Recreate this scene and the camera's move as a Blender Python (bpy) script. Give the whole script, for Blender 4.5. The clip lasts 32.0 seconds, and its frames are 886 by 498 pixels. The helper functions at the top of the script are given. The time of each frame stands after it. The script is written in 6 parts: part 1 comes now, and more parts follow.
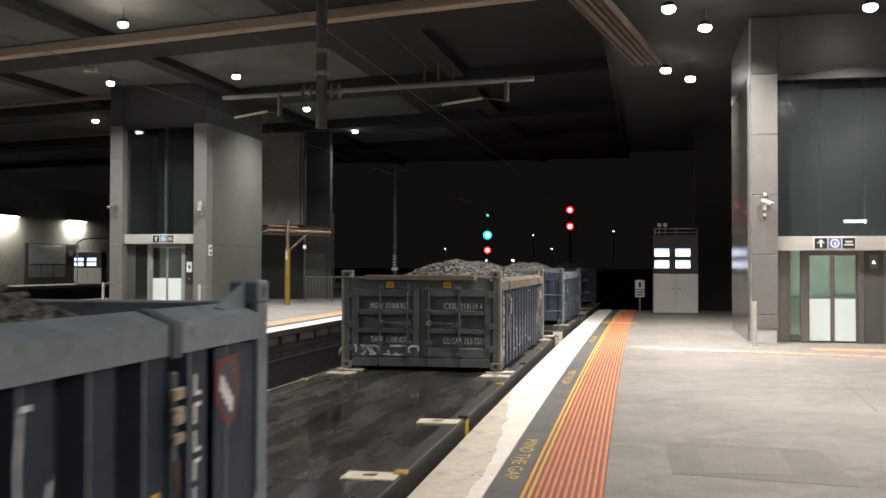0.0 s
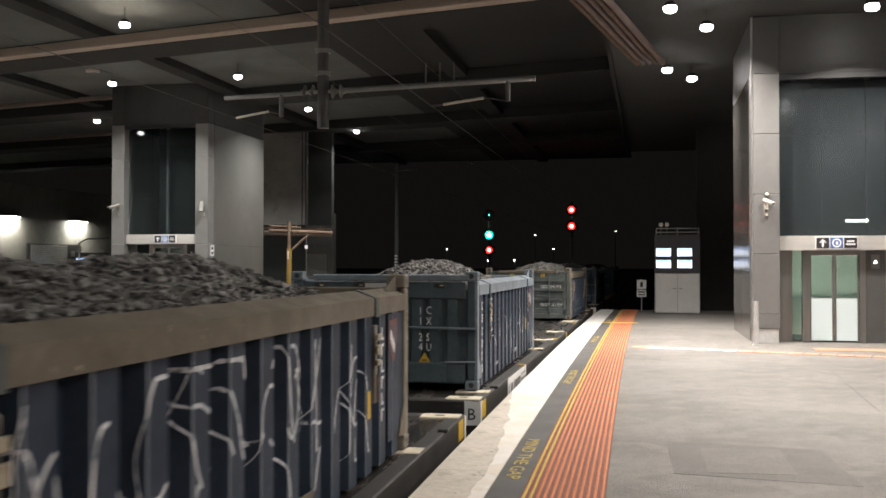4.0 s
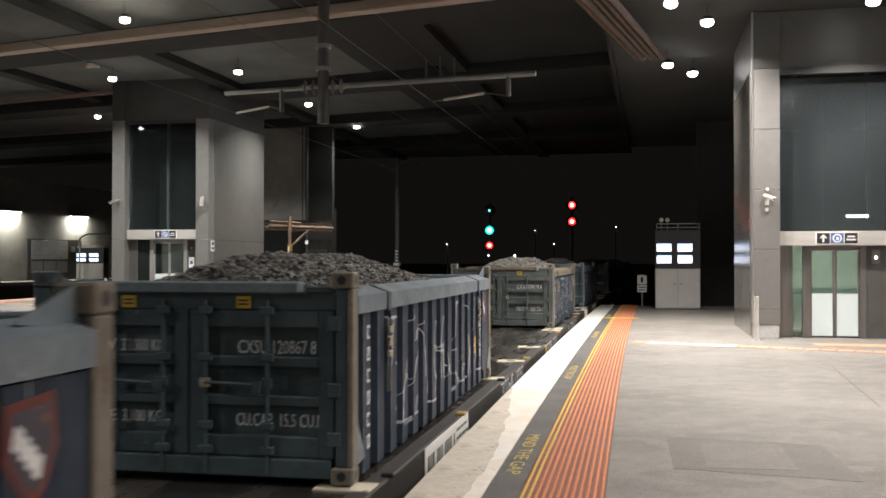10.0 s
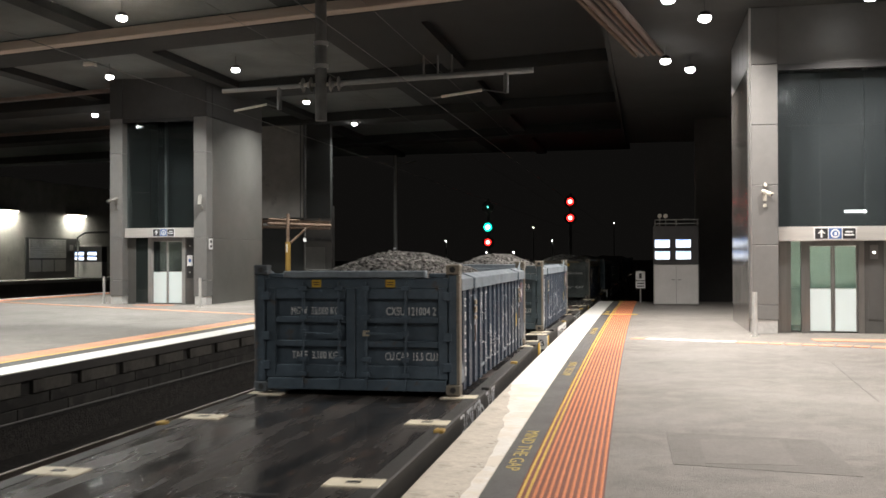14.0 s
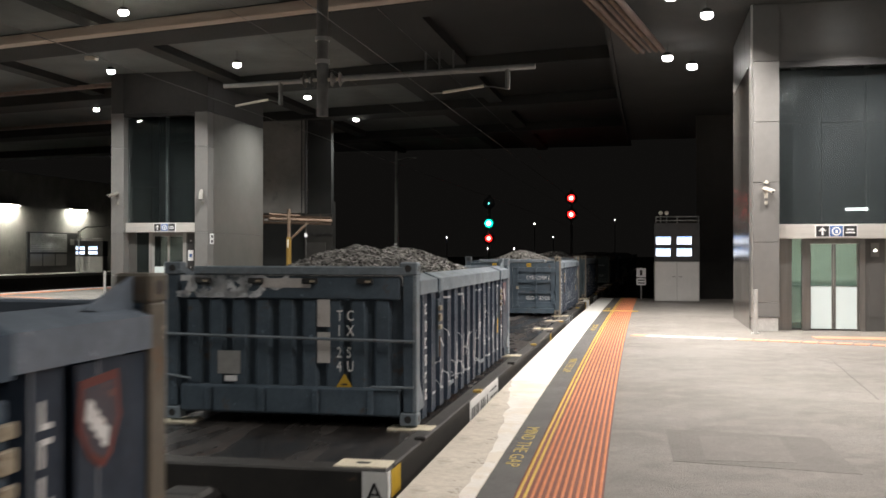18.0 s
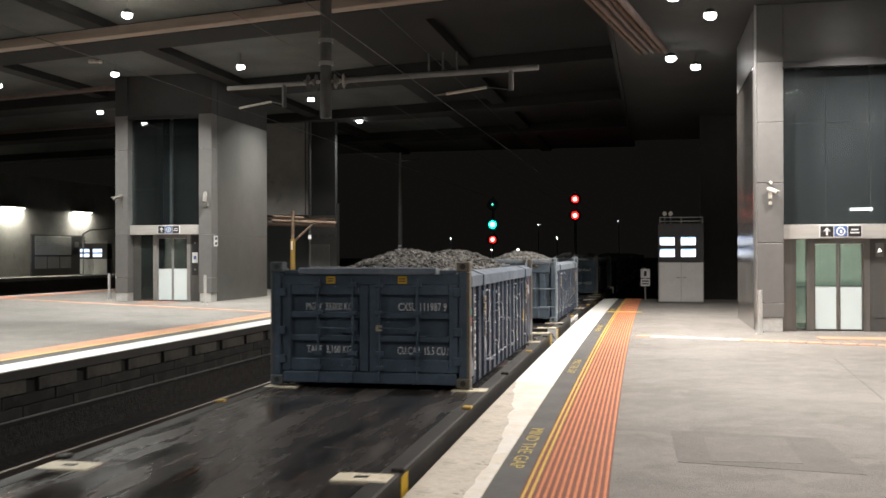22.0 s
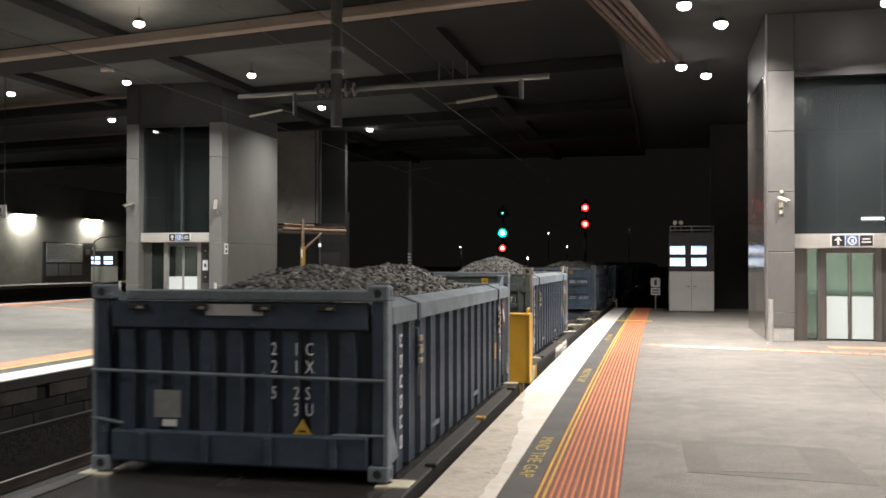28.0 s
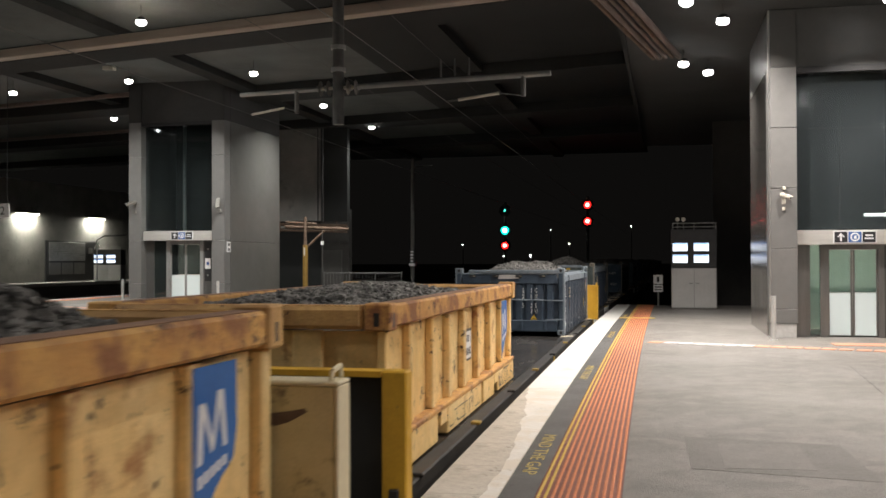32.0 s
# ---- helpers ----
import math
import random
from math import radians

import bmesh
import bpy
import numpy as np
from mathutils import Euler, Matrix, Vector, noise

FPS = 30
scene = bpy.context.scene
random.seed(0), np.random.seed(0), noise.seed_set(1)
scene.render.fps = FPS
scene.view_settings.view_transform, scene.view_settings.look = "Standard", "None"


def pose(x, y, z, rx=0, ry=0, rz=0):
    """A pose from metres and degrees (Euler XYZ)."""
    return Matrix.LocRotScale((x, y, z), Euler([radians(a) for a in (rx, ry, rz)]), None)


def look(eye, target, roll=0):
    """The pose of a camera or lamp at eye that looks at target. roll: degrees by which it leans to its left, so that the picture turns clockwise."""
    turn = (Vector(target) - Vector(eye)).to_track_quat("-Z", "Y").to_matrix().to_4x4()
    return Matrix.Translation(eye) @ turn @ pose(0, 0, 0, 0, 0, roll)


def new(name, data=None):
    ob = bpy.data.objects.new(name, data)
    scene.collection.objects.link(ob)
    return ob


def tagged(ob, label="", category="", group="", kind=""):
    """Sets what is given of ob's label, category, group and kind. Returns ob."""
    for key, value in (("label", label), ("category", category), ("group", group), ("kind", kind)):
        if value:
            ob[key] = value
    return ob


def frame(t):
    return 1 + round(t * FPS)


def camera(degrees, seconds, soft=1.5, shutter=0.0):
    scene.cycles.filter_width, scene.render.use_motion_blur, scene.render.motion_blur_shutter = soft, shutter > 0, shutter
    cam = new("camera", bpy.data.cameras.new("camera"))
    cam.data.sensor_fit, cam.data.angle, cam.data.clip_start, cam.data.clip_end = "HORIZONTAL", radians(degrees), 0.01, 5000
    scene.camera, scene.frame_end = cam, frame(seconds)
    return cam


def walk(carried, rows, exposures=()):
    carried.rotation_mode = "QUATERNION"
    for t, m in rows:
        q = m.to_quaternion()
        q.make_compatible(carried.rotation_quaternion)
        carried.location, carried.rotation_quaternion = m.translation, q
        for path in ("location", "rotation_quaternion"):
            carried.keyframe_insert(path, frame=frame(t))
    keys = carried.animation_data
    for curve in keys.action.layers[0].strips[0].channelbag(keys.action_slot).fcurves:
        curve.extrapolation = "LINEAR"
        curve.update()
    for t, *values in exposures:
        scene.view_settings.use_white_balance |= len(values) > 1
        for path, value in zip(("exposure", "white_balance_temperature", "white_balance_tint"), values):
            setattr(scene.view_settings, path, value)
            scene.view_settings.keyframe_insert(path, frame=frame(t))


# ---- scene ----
HEIGHT = 1.67

def aimed(turn, tilt, roll):
    a, b = radians(turn), radians(tilt)
    eye = Vector((0, 0, HEIGHT))
    return look(eye, eye + Vector((-math.sin(a) * math.cos(b), math.cos(a) * math.cos(b), math.sin(b))), roll)


cam = camera(47.9, 32.0, soft=1.6, shutter=0.5)
# seconds; turn to the left of the track, tilt up and roll, in degrees
walk(cam, [
    (0, aimed(11.457, 0.925, 0.081)), (0.5, aimed(11.477, 0.929, 0.070)), (1, aimed(11.504, 0.937, 0.023)),
    (1.5, aimed(11.529, 0.938, -0.022)), (2, aimed(11.543, 0.932, -0.032)), (2.5, aimed(11.548, 0.931, -0.019)),
    (3, aimed(11.549, 0.932, -0.006)), (3.5, aimed(11.549, 0.932, 0.003)), (5.5, aimed(11.558, 0.858, 0.168)),
    (6, aimed(11.563, 0.849, 0.189)), (6.5, aimed(11.565, 0.838, 0.179)), (7, aimed(11.569, 0.819, 0.164)),
    (7.5, aimed(11.572, 0.801, 0.167)), (8, aimed(11.568, 0.787, 0.145)), (8.5, aimed(11.565, 0.764, 0.102)),
    (9, aimed(11.564, 0.727, 0.093)), (9.5, aimed(11.567, 0.687, 0.088)), (10, aimed(11.573, 0.653, 0.032)),
    (10.5, aimed(11.577, 0.620, -0.065)), (11, aimed(11.573, 0.585, -0.160)), (11.5, aimed(11.566, 0.558, -0.230)),
    (12, aimed(11.555, 0.540, -0.269)), (12.5, aimed(11.536, 0.526, -0.285)), (13, aimed(11.515, 0.513, -0.271)),
    (13.5, aimed(11.497, 0.498, -0.235)), (14, aimed(11.481, 0.481, -0.223)), (14.5, aimed(11.471, 0.455, -0.234)),
    (16.5, aimed(11.506, 0.364, -0.142)), (17, aimed(11.530, 0.324, -0.082)), (17.5, aimed(11.533, 0.287, -0.022)),
    (18, aimed(11.530, 0.250, 0.028)), (18.5, aimed(11.534, 0.217, 0.013)), (19, aimed(11.543, 0.194, -0.030)),
    (19.5, aimed(11.558, 0.178, -0.038)), (20, aimed(11.581, 0.169, -0.051)), (20.5, aimed(11.612, 0.167, -0.093)),
    (21, aimed(11.652, 0.174, -0.111)), (21.5, aimed(11.703, 0.227, -0.119)), (22, aimed(11.753, 0.331, -0.149)),
    (22.5, aimed(11.799, 0.422, -0.169)), (23, aimed(11.847, 0.486, -0.176)), (23.5, aimed(11.897, 0.542, -0.187)),
    (24, aimed(11.953, 0.593, -0.203)), (24.5, aimed(12.010, 0.640, -0.198)), (25, aimed(12.061, 0.680, -0.162)),
    (25.5, aimed(12.112, 0.709, -0.098)), (27.5, aimed(12.286, 0.810, 0.018)), (28, aimed(12.317, 0.812, 0.006)),
    (28.5, aimed(12.349, 0.809, 0.005)), (29, aimed(12.376, 0.804, 0.002)), (29.5, aimed(12.396, 0.795, -0.024)),
    (30, aimed(12.408, 0.777, -0.055)), (30.5, aimed(12.415, 0.753, -0.070)), (31, aimed(12.425, 0.730, -0.080)),
    (31.5, aimed(12.440, 0.703, -0.111)), (32, aimed(12.455, 0.672, -0.165)),
], exposures=[(0, 0.05), (29.4, 0.05), (30.4, -0.02), (31.2, -0.14), (32, -0.24)])

# ---- light: night, lit by the station's lamps and some added out of view ----
world = bpy.data.worlds.new("night")
scene.world = world
world.use_nodes = True
world.node_tree.nodes["Background"].inputs[0].default_value = (0.0125, 0.0115, 0.0105, 1)
world.node_tree.nodes["Background"].inputs[1].default_value = 0.38


def down_lamp(x, y, z, power, size=0.20):
    warm = (1.0, 0.928, 0.862) if x > -2 else (1.0, 0.985, 0.935)
    data = bpy.data.lights.new("lamp_light", "AREA")
    data.shape, data.size, data.energy, data.color = "DISK", size, power * 1.13, warm
    data.spread = radians(138)
    ob = new("lamp_light", data)
    ob.matrix_world = look((x, y, z), (x, y, z - 1.0))
    return ob


# ---- materials ----
def mat(name, c1, c2, scale=3.0, rough=0.6, rough2=None, metal=0.0, stain=None, stain_at=0.6, stain_scale=2.0,
        bump=0.15, grain=60.0, stretch=(1, 1, 1), vary=0.0, spec=0.5, mottle=0.14, chips=None, grainy=0.18, relief=0.01, rough_edge=(0.35, 0.65), pieces=None):
    """Two tones at a broad scale, a fine grain on top, and stains with a shape of their own."""
    m = bpy.data.materials.new(name)
    m.use_nodes = True
    nt, n = m.node_tree, m.node_tree.nodes
    b = n["Principled BSDF"]
    tc, mp = n.new("ShaderNodeTexCoord"), n.new("ShaderNodeMapping")
    mp.inputs["Scale"].default_value = stretch
    nt.links.new(tc.outputs["Object"], mp.inputs["Vector"])

    def noise_node(sc, detail=4.0, ro=0.6):
        t = n.new("ShaderNodeTexNoise")
        t.inputs["Scale"].default_value, t.inputs["Detail"].default_value, t.inputs["Roughness"].default_value = sc, detail, ro
        nt.links.new(mp.outputs[0], t.inputs["Vector"])
        return t

    def ramp(src, a, z):
        r = n.new("ShaderNodeMapRange")
        r.inputs[1].default_value, r.inputs[2].default_value = a, z
        nt.links.new(src, r.inputs[0])
        return r.outputs[0]

    def mix(fac, a, z, kind="MIX"):
        x = n.new("ShaderNodeMix")
        x.data_type, x.blend_type = "RGBA", kind
        for sock, v in ((x.inputs[0], fac), (x.inputs[6], a), (x.inputs[7], z)):
            if isinstance(v, (int, float)):
                sock.default_value = v
            elif isinstance(v, tuple):
                sock.default_value = (*v, 1)
            else:
                nt.links.new(v, sock)
        return x.outputs[2]

    broad, fine = noise_node(scale), noise_node(grain, 3.0)
    col = mix(ramp(broad.outputs[0], 0.35, 0.65), c1, c2)
    g = ramp(fine.outputs[0], 0.3, 0.7)
    col = mix(grainy, col, mix(g, (0.35, 0.35, 0.35), (1.0, 1.0, 1.0)), "MULTIPLY")
    middle = noise_node(scale * 7.0, 5.0, 0.65)
    col = mix(mottle, col, mix(ramp(middle.outputs[0], 0.3, 0.7), (0.30, 0.30, 0.30), (1.0, 1.0, 1.0)), "MULTIPLY")
    ro = n.new("ShaderNodeMapRange")
    ro.inputs[1].default_value, ro.inputs[2].default_value = rough_edge
    ro.inputs[3].default_value, ro.inputs[4].default_value = rough, rough if rough2 is None else rough2
    nt.links.new(broad.outputs[0], ro.inputs[0])
    if stain:
        s = noise_node(stain_scale, 8.0, 0.7)
        col = mix(ramp(s.outputs[0], stain_at, stain_at + 0.1), col, stain)
    if pieces:
        geo = n.new("ShaderNodeNewGeometry")
        r = n.new("ShaderNodeMapRange")
        r.inputs[3].default_value, r.inputs[4].default_value = pieces
        nt.links.new(geo.outputs["Random Per Island"], r.inputs[0])
        col = mix(1.0, col, r.outputs[0], "MULTIPLY")
    if chips:
        c_, at_, sc_ = chips
        s = noise_node(sc_, 9.0, 0.75)
        col = mix(ramp(s.outputs[0], at_, at_ + 0.035), col, c_)
    if vary:
        info = n.new("ShaderNodeObjectInfo")
        r = n.new("ShaderNodeMapRange")
        r.inputs[3].default_value, r.inputs[4].default_value = 1 - vary, 1.0
        nt.links.new(info.outputs["Random"], r.inputs[0])
        col = mix(1.0, col, r.outputs[0], "MULTIPLY")
    nt.links.new(col, b.inputs["Base Color"])
    nt.links.new(ro.outputs[0], b.inputs["Roughness"])
    b.inputs["Metallic"].default_value = metal
    b.inputs["Specular IOR Level"].default_value = spec
    if bump:
        bp = n.new("ShaderNodeBump")
        bp.inputs["Strength"].default_value, bp.inputs["Distance"].default_value = bump, relief
        nt.links.new(fine.outputs[0], bp.inputs["Height"])
        nt.links.new(bp.outputs[0], b.inputs["Normal"])
    return m


def glow(name, color, strength):
    m = bpy.data.materials.new(name)
    m.use_nodes = True
    b = m.node_tree.nodes["Principled BSDF"]
    b.inputs["Base Color"].default_value = (*color, 1)
    b.inputs["Emission Color"].default_value = (*color, 1)
    b.inputs["Emission Strength"].default_value = strength
    return m


def glass_mat(name, color, rough=0.03, alpha=0.35):
    m = bpy.data.materials.new(name)
    m.use_nodes = True
    nt, n = m.node_tree, m.node_tree.nodes
    b = n["Principled BSDF"]
    b.inputs["Base Color"].default_value = (*color, 1)
    b.inputs["Roughness"].default_value = rough
    b.inputs["Transmission Weight"].default_value = alpha
    b.inputs["IOR"].default_value = 1.45
    return m


M = {}
M["asphalt"] = mat("platform_asphalt", (0.228, 0.211, 0.192), (0.272, 0.252, 0.231), 0.45, 0.78, 0.62, stain=(0.192, 0.177, 0.161), stain_at=0.50, stain_scale=2.6, grain=60, bump=1.0, mottle=0.34, chips=((0.40, 0.38, 0.355), 0.68, 26.0), grainy=0.8, relief=0.016)
M["asphalt_dark"] = mat("dark_asphalt_strip", (0.095, 0.091, 0.088), (0.125, 0.121, 0.117), 2, 0.8, grain=60, bump=0.8, mottle=0.3, grainy=0.45)
M["patch_light"] = mat("asphalt_patch_pale", (0.205, 0.19, 0.174), (0.235, 0.218, 0.20), 3, 0.8, grain=60, bump=0.9, mottle=0.34, grainy=0.55, relief=0.012)
M["patch"] = mat("asphalt_patch", (0.180, 0.167, 0.152), (0.208, 0.193, 0.177), 3, 0.8, grain=60, bump=0.9, mottle=0.34, grainy=0.55, relief=0.012)
M["white_edge"] = mat("worn_white_edge_paint", (0.78, 0.77, 0.74), (0.70, 0.69, 0.66), 1.5, 0.6, stain=(0.50, 0.46, 0.41), stain_at=0.60, stain_scale=1.6, grain=90)
M["coping"] = mat("concrete_coping", (0.60, 0.545, 0.465), (0.49, 0.445, 0.375), 2.2, 0.75, stain=(0.32, 0.285, 0.235), stain_at=0.52, stain_scale=1.7, grain=120, bump=0.3, mottle=0.3, chips=((0.27, 0.235, 0.20), 0.575, 3.8))
M["white_worn"] = mat("flaking_white_paint", (0.76, 0.735, 0.69), (0.66, 0.625, 0.57), 2.5, 0.65, stain=(0.60, 0.545, 0.465), stain_at=0.47, stain_scale=2.2, grain=90, mottle=0.2, chips=((0.42, 0.375, 0.32), 0.60, 7.0))
# strong light that washes out the tiles is put into this paler orange
M["orange_pale"] = mat("pale_orange_tile", (0.66, 0.33, 0.20), (0.60, 0.27, 0.155), 1.2, 0.6, stain=(0.5, 0.26, 0.16), stain_at=0.62, stain_scale=2.5, grain=80, vary=0.2)
M["orange"] = mat("orange_tactile", (0.80, 0.30, 0.14), (0.74, 0.255, 0.115), 1.2, 0.6, stain=(0.36, 0.12, 0.05), stain_at=0.62, stain_scale=2.5, grain=80, vary=0.06)
M["orange_ground"] = mat("dark_orange_ground", (0.20, 0.062, 0.033), (0.155, 0.050, 0.028), 1.2, 0.75, stain=(0.15, 0.06, 0.035), stain_at=0.6, stain_scale=3, grain=80, vary=0.06)
M["yellow_line"] = mat("yellow_line_paint", (0.80, 0.56, 0.13), (0.70, 0.48, 0.10), 3, 0.6, grain=90)
M["yellow_words"] = mat("faded_yellow_words", (0.50, 0.38, 0.10), (0.40, 0.30, 0.09), 4, 0.7, stain=(0.22, 0.18, 0.09), stain_at=0.58, stain_scale=9, grain=90)
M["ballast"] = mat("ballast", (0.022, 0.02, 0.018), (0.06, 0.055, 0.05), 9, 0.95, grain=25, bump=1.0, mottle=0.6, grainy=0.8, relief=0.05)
M["rail"] = mat("rail_steel", (0.09, 0.075, 0.065), (0.14, 0.12, 0.105), 2, 0.5, metal=0.7, grain=60)
M["sleeper"] = mat("concrete_sleeper", (0.016, 0.015, 0.014), (0.028, 0.026, 0.024), 4, 0.9, grain=60, vary=0.3)
M["concrete"] = mat("raw_concrete", (0.20, 0.195, 0.185), (0.27, 0.26, 0.245), 0.6, 0.85, stain=(0.13, 0.125, 0.12), stain_at=0.58, stain_scale=0.9, grain=50, bump=0.3)
M["concrete_dark"] = mat("dark_concrete", (0.05, 0.048, 0.045), (0.07, 0.067, 0.063), 0.5, 0.9, stain=(0.045, 0.044, 0.042), stain_at=0.6, stain_scale=1.0, grain=50, bump=0.3)
M["soot"] = mat("dark_painted_slab", (0.090, 0.100, 0.097), (0.125, 0.135, 0.130), 0.5, 0.9, stain=(0.115, 0.122, 0.118), stain_at=0.6, stain_scale=0.7, grain=50, bump=0.3)
M["beam_dark"] = mat("dark_beam_paint", (0.040, 0.042, 0.040), (0.052, 0.054, 0.052), 0.5, 0.9, stain=(0.05, 0.05, 0.047), stain_at=0.6, stain_scale=1.0, grain=50, bump=0.3)
M["duct_brown"] = mat("dull_brown_duct", (0.13, 0.095, 0.08), (0.18, 0.135, 0.115), 2, 0.7, stain=(0.10, 0.075, 0.06), stain_at=0.6, stain_scale=1.5, grain=40, stretch=(4, 0.4, 4))
M["face_dark"] = mat("near_black_face", (0.014, 0.0135, 0.012), (0.024, 0.023, 0.021), 0.9, 0.9, stain=(0.04, 0.038, 0.034), stain_at=0.58, stain_scale=1.3, grain=40, bump=0.4, mottle=0.4)
# far tower head: the shade under the slab is put into this colour
M["clad_head"] = mat("shade_toned_cladding", (0.045, 0.044, 0.042), (0.058, 0.056, 0.053), 0.8, 0.5, metal=0.2, grain=120, bump=0.03, mottle=0.2)
M["bronze"] = mat("brushed_bronze_steel", (0.255, 0.245, 0.235), (0.31, 0.30, 0.285), 1.4, 0.30, 0.38, metal=0.8, grain=160, bump=0.03, stretch=(6, 6, 0.4))
M["bright_plate"] = mat("scuffed_bright_plate", (0.72, 0.71, 0.69), (0.62, 0.61, 0.59), 3.0, 0.32, 0.45, metal=0.25, grain=120, bump=0.04, mottle=0.25)
M["band_bright"] = mat("polished_band_steel", (0.72, 0.70, 0.66), (0.62, 0.60, 0.57), 0.9, 0.30, 0.36, metal=0.5, grain=200, bump=0.02, stretch=(1, 1, 12))
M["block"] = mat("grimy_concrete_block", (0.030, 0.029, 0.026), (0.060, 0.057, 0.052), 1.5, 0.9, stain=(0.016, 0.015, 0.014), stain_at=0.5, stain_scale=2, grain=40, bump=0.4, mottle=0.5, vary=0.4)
M["block_pale"] = mat("weathered_concrete_block", (0.105, 0.098, 0.086), (0.065, 0.061, 0.054), 1.2, 0.9, stain=(0.028, 0.026, 0.023), stain_at=0.54, stain_scale=1.6, grain=40, bump=0.4, mottle=0.5, vary=0.2)
M["band"] = mat("brushed_band_steel", (0.55, 0.53, 0.50), (0.62, 0.60, 0.57), 2, 0.42, 0.5, metal=0.45, grain=200, bump=0.03, stretch=(1, 1, 12))
M["jamb"] = mat("bronze_steel_jamb", (0.30, 0.295, 0.285), (0.35, 0.345, 0.335), 2, 0.4, 0.5, metal=0.3, grain=150, bump=0.03)
M["clad_mirror"] = mat("polished_side_cladding", (0.42, 0.40, 0.375), (0.47, 0.45, 0.42), 0.8, 0.21, 0.17, metal=0.9, grain=150, bump=0.0)
M["beam_pale"] = mat("pale_beam", (0.36, 0.29, 0.24), (0.43, 0.36, 0.30), 1.2, 0.8, stain=(0.23, 0.17, 0.14), stain_at=0.58, stain_scale=1.5, grain=40, stretch=(0.3, 4, 4))
M["clad"] = mat("grey_metal_cladding", (0.215, 0.21, 0.205), (0.24, 0.235, 0.228), 0.8, 0.42, 0.34, metal=0.35, grain=120, bump=0.03, vary=0.06)
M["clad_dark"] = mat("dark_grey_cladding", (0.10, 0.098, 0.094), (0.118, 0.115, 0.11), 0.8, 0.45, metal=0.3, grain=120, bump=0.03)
M["clad_gloss"] = mat("brushed_side_cladding", (0.165, 0.162, 0.152), (0.185, 0.182, 0.172), 0.8, 0.34, 0.30, metal=0.45, grain=150, bump=0.02)
M["steel"] = mat("brushed_stainless", (0.62, 0.61, 0.59), (0.68, 0.67, 0.65), 2, 0.28, 0.36, metal=0.9, grain=200, bump=0.03, stretch=(1, 1, 12))
M["black"] = mat("black_paint", (0.02, 0.02, 0.021), (0.03, 0.03, 0.03), 4, 0.5, grain=80)
M["camera_grey"] = mat("grimy_grey_plastic", (0.20, 0.19, 0.17), (0.15, 0.14, 0.125), 4, 0.5, stain=(0.09, 0.08, 0.07), stain_at=0.6, stain_scale=6, grain=80)
M["dark_metal"] = mat("dark_galvanised", (0.13, 0.13, 0.128), (0.18, 0.178, 0.172), 3, 0.55, metal=0.5, grain=80)
M["galv"] = mat("galvanised_steel", (0.34, 0.34, 0.33), (0.43, 0.43, 0.42), 3, 0.5, metal=0.6, grain=80)
M["white_panel"] = mat("white_panel", (0.78, 0.78, 0.77), (0.74, 0.74, 0.72), 2, 0.45, grain=80, bump=0.03)
M["cabinet"] = mat("pale_grey_cabinet_paint", (0.48, 0.475, 0.46), (0.53, 0.525, 0.51), 2, 0.5, grain=80, bump=0.03)
# door panels are no lamps; this faint glow stands in for light on them
M["frost"] = glow("frosted_glow_glass", (0.50, 0.56, 0.555), 0.30)
M["glass"] = glass_mat("shaft_glass", (0.40, 0.47, 0.48), 0.02, 0.992)
# its milky share stands in for hazy reflections on the glass
M["glass_hazy"] = glass_mat("hazy_shaft_glass", (0.14, 0.165, 0.175), 0.12, 0.87)
M["glass_green"] = glass_mat("green_tinted_glass", (0.40, 0.56, 0.50), 0.02, 0.95)
M["cabin_glow"] = glow("cabin_ceiling_light", (0.9, 1.0, 0.95), 6.0)
M["glass_dark"] = glass_mat("dark_door_glass", (0.16, 0.19, 0.185), 0.02, 0.93)
M["lens"] = glow("lamp_lens", (1.0, 0.98, 0.95), 38.0)
M["tube"] = glow("fluorescent_tube", (1.0, 0.97, 0.86), 16.0)
M["screen"] = glow("screen_white", (0.80, 0.88, 1.0), 2.2)
M["screen_blue"] = glow("screen_blue", (0.20, 0.42, 1.0), 1.5)
M["screen_grey"] = glow("screen_grey", (0.55, 0.62, 0.78), 1.0)
M["red_lamp"] = glow("red_signal_lens", (1.0, 0.012, 0.01), 5.0)
M["red_core"] = glow("red_signal_core", (1.0, 0.13, 0.11), 14.0)
M["green_lamp"] = glow("green_signal_lens", (0.0, 0.85, 0.55), 3.0)
M["green_core"] = glow("green_signal_core", (0.26, 1.0, 0.82), 9.0)
M["small_white"] = glow("distant_white_lamp", (1.0, 0.95, 0.85), 18.0)
M["ivory"] = mat("ivory_plastic", (0.62, 0.58, 0.50), (0.66, 0.62, 0.54), 3, 0.5, grain=60, bump=0.03)
M["insulator"] = mat("glazed_grey_insulator", (0.30, 0.29, 0.27), (0.36, 0.35, 0.33), 5, 0.2, grain=60, bump=0.0)
M["sign_black"] = mat("sign_black", (0.02, 0.02, 0.022), (0.025, 0.025, 0.026), 4, 0.4, grain=60, bump=0.0)
M["sign_white"] = mat("sign_white", (0.80, 0.80, 0.80), (0.78, 0.78, 0.78), 4, 0.4, grain=60, bump=0.0)
M["sign_blue"] = mat("sign_blue", (0.06, 0.13, 0.33), (0.07, 0.14, 0.36), 4, 0.4, grain=60, bump=0.0)
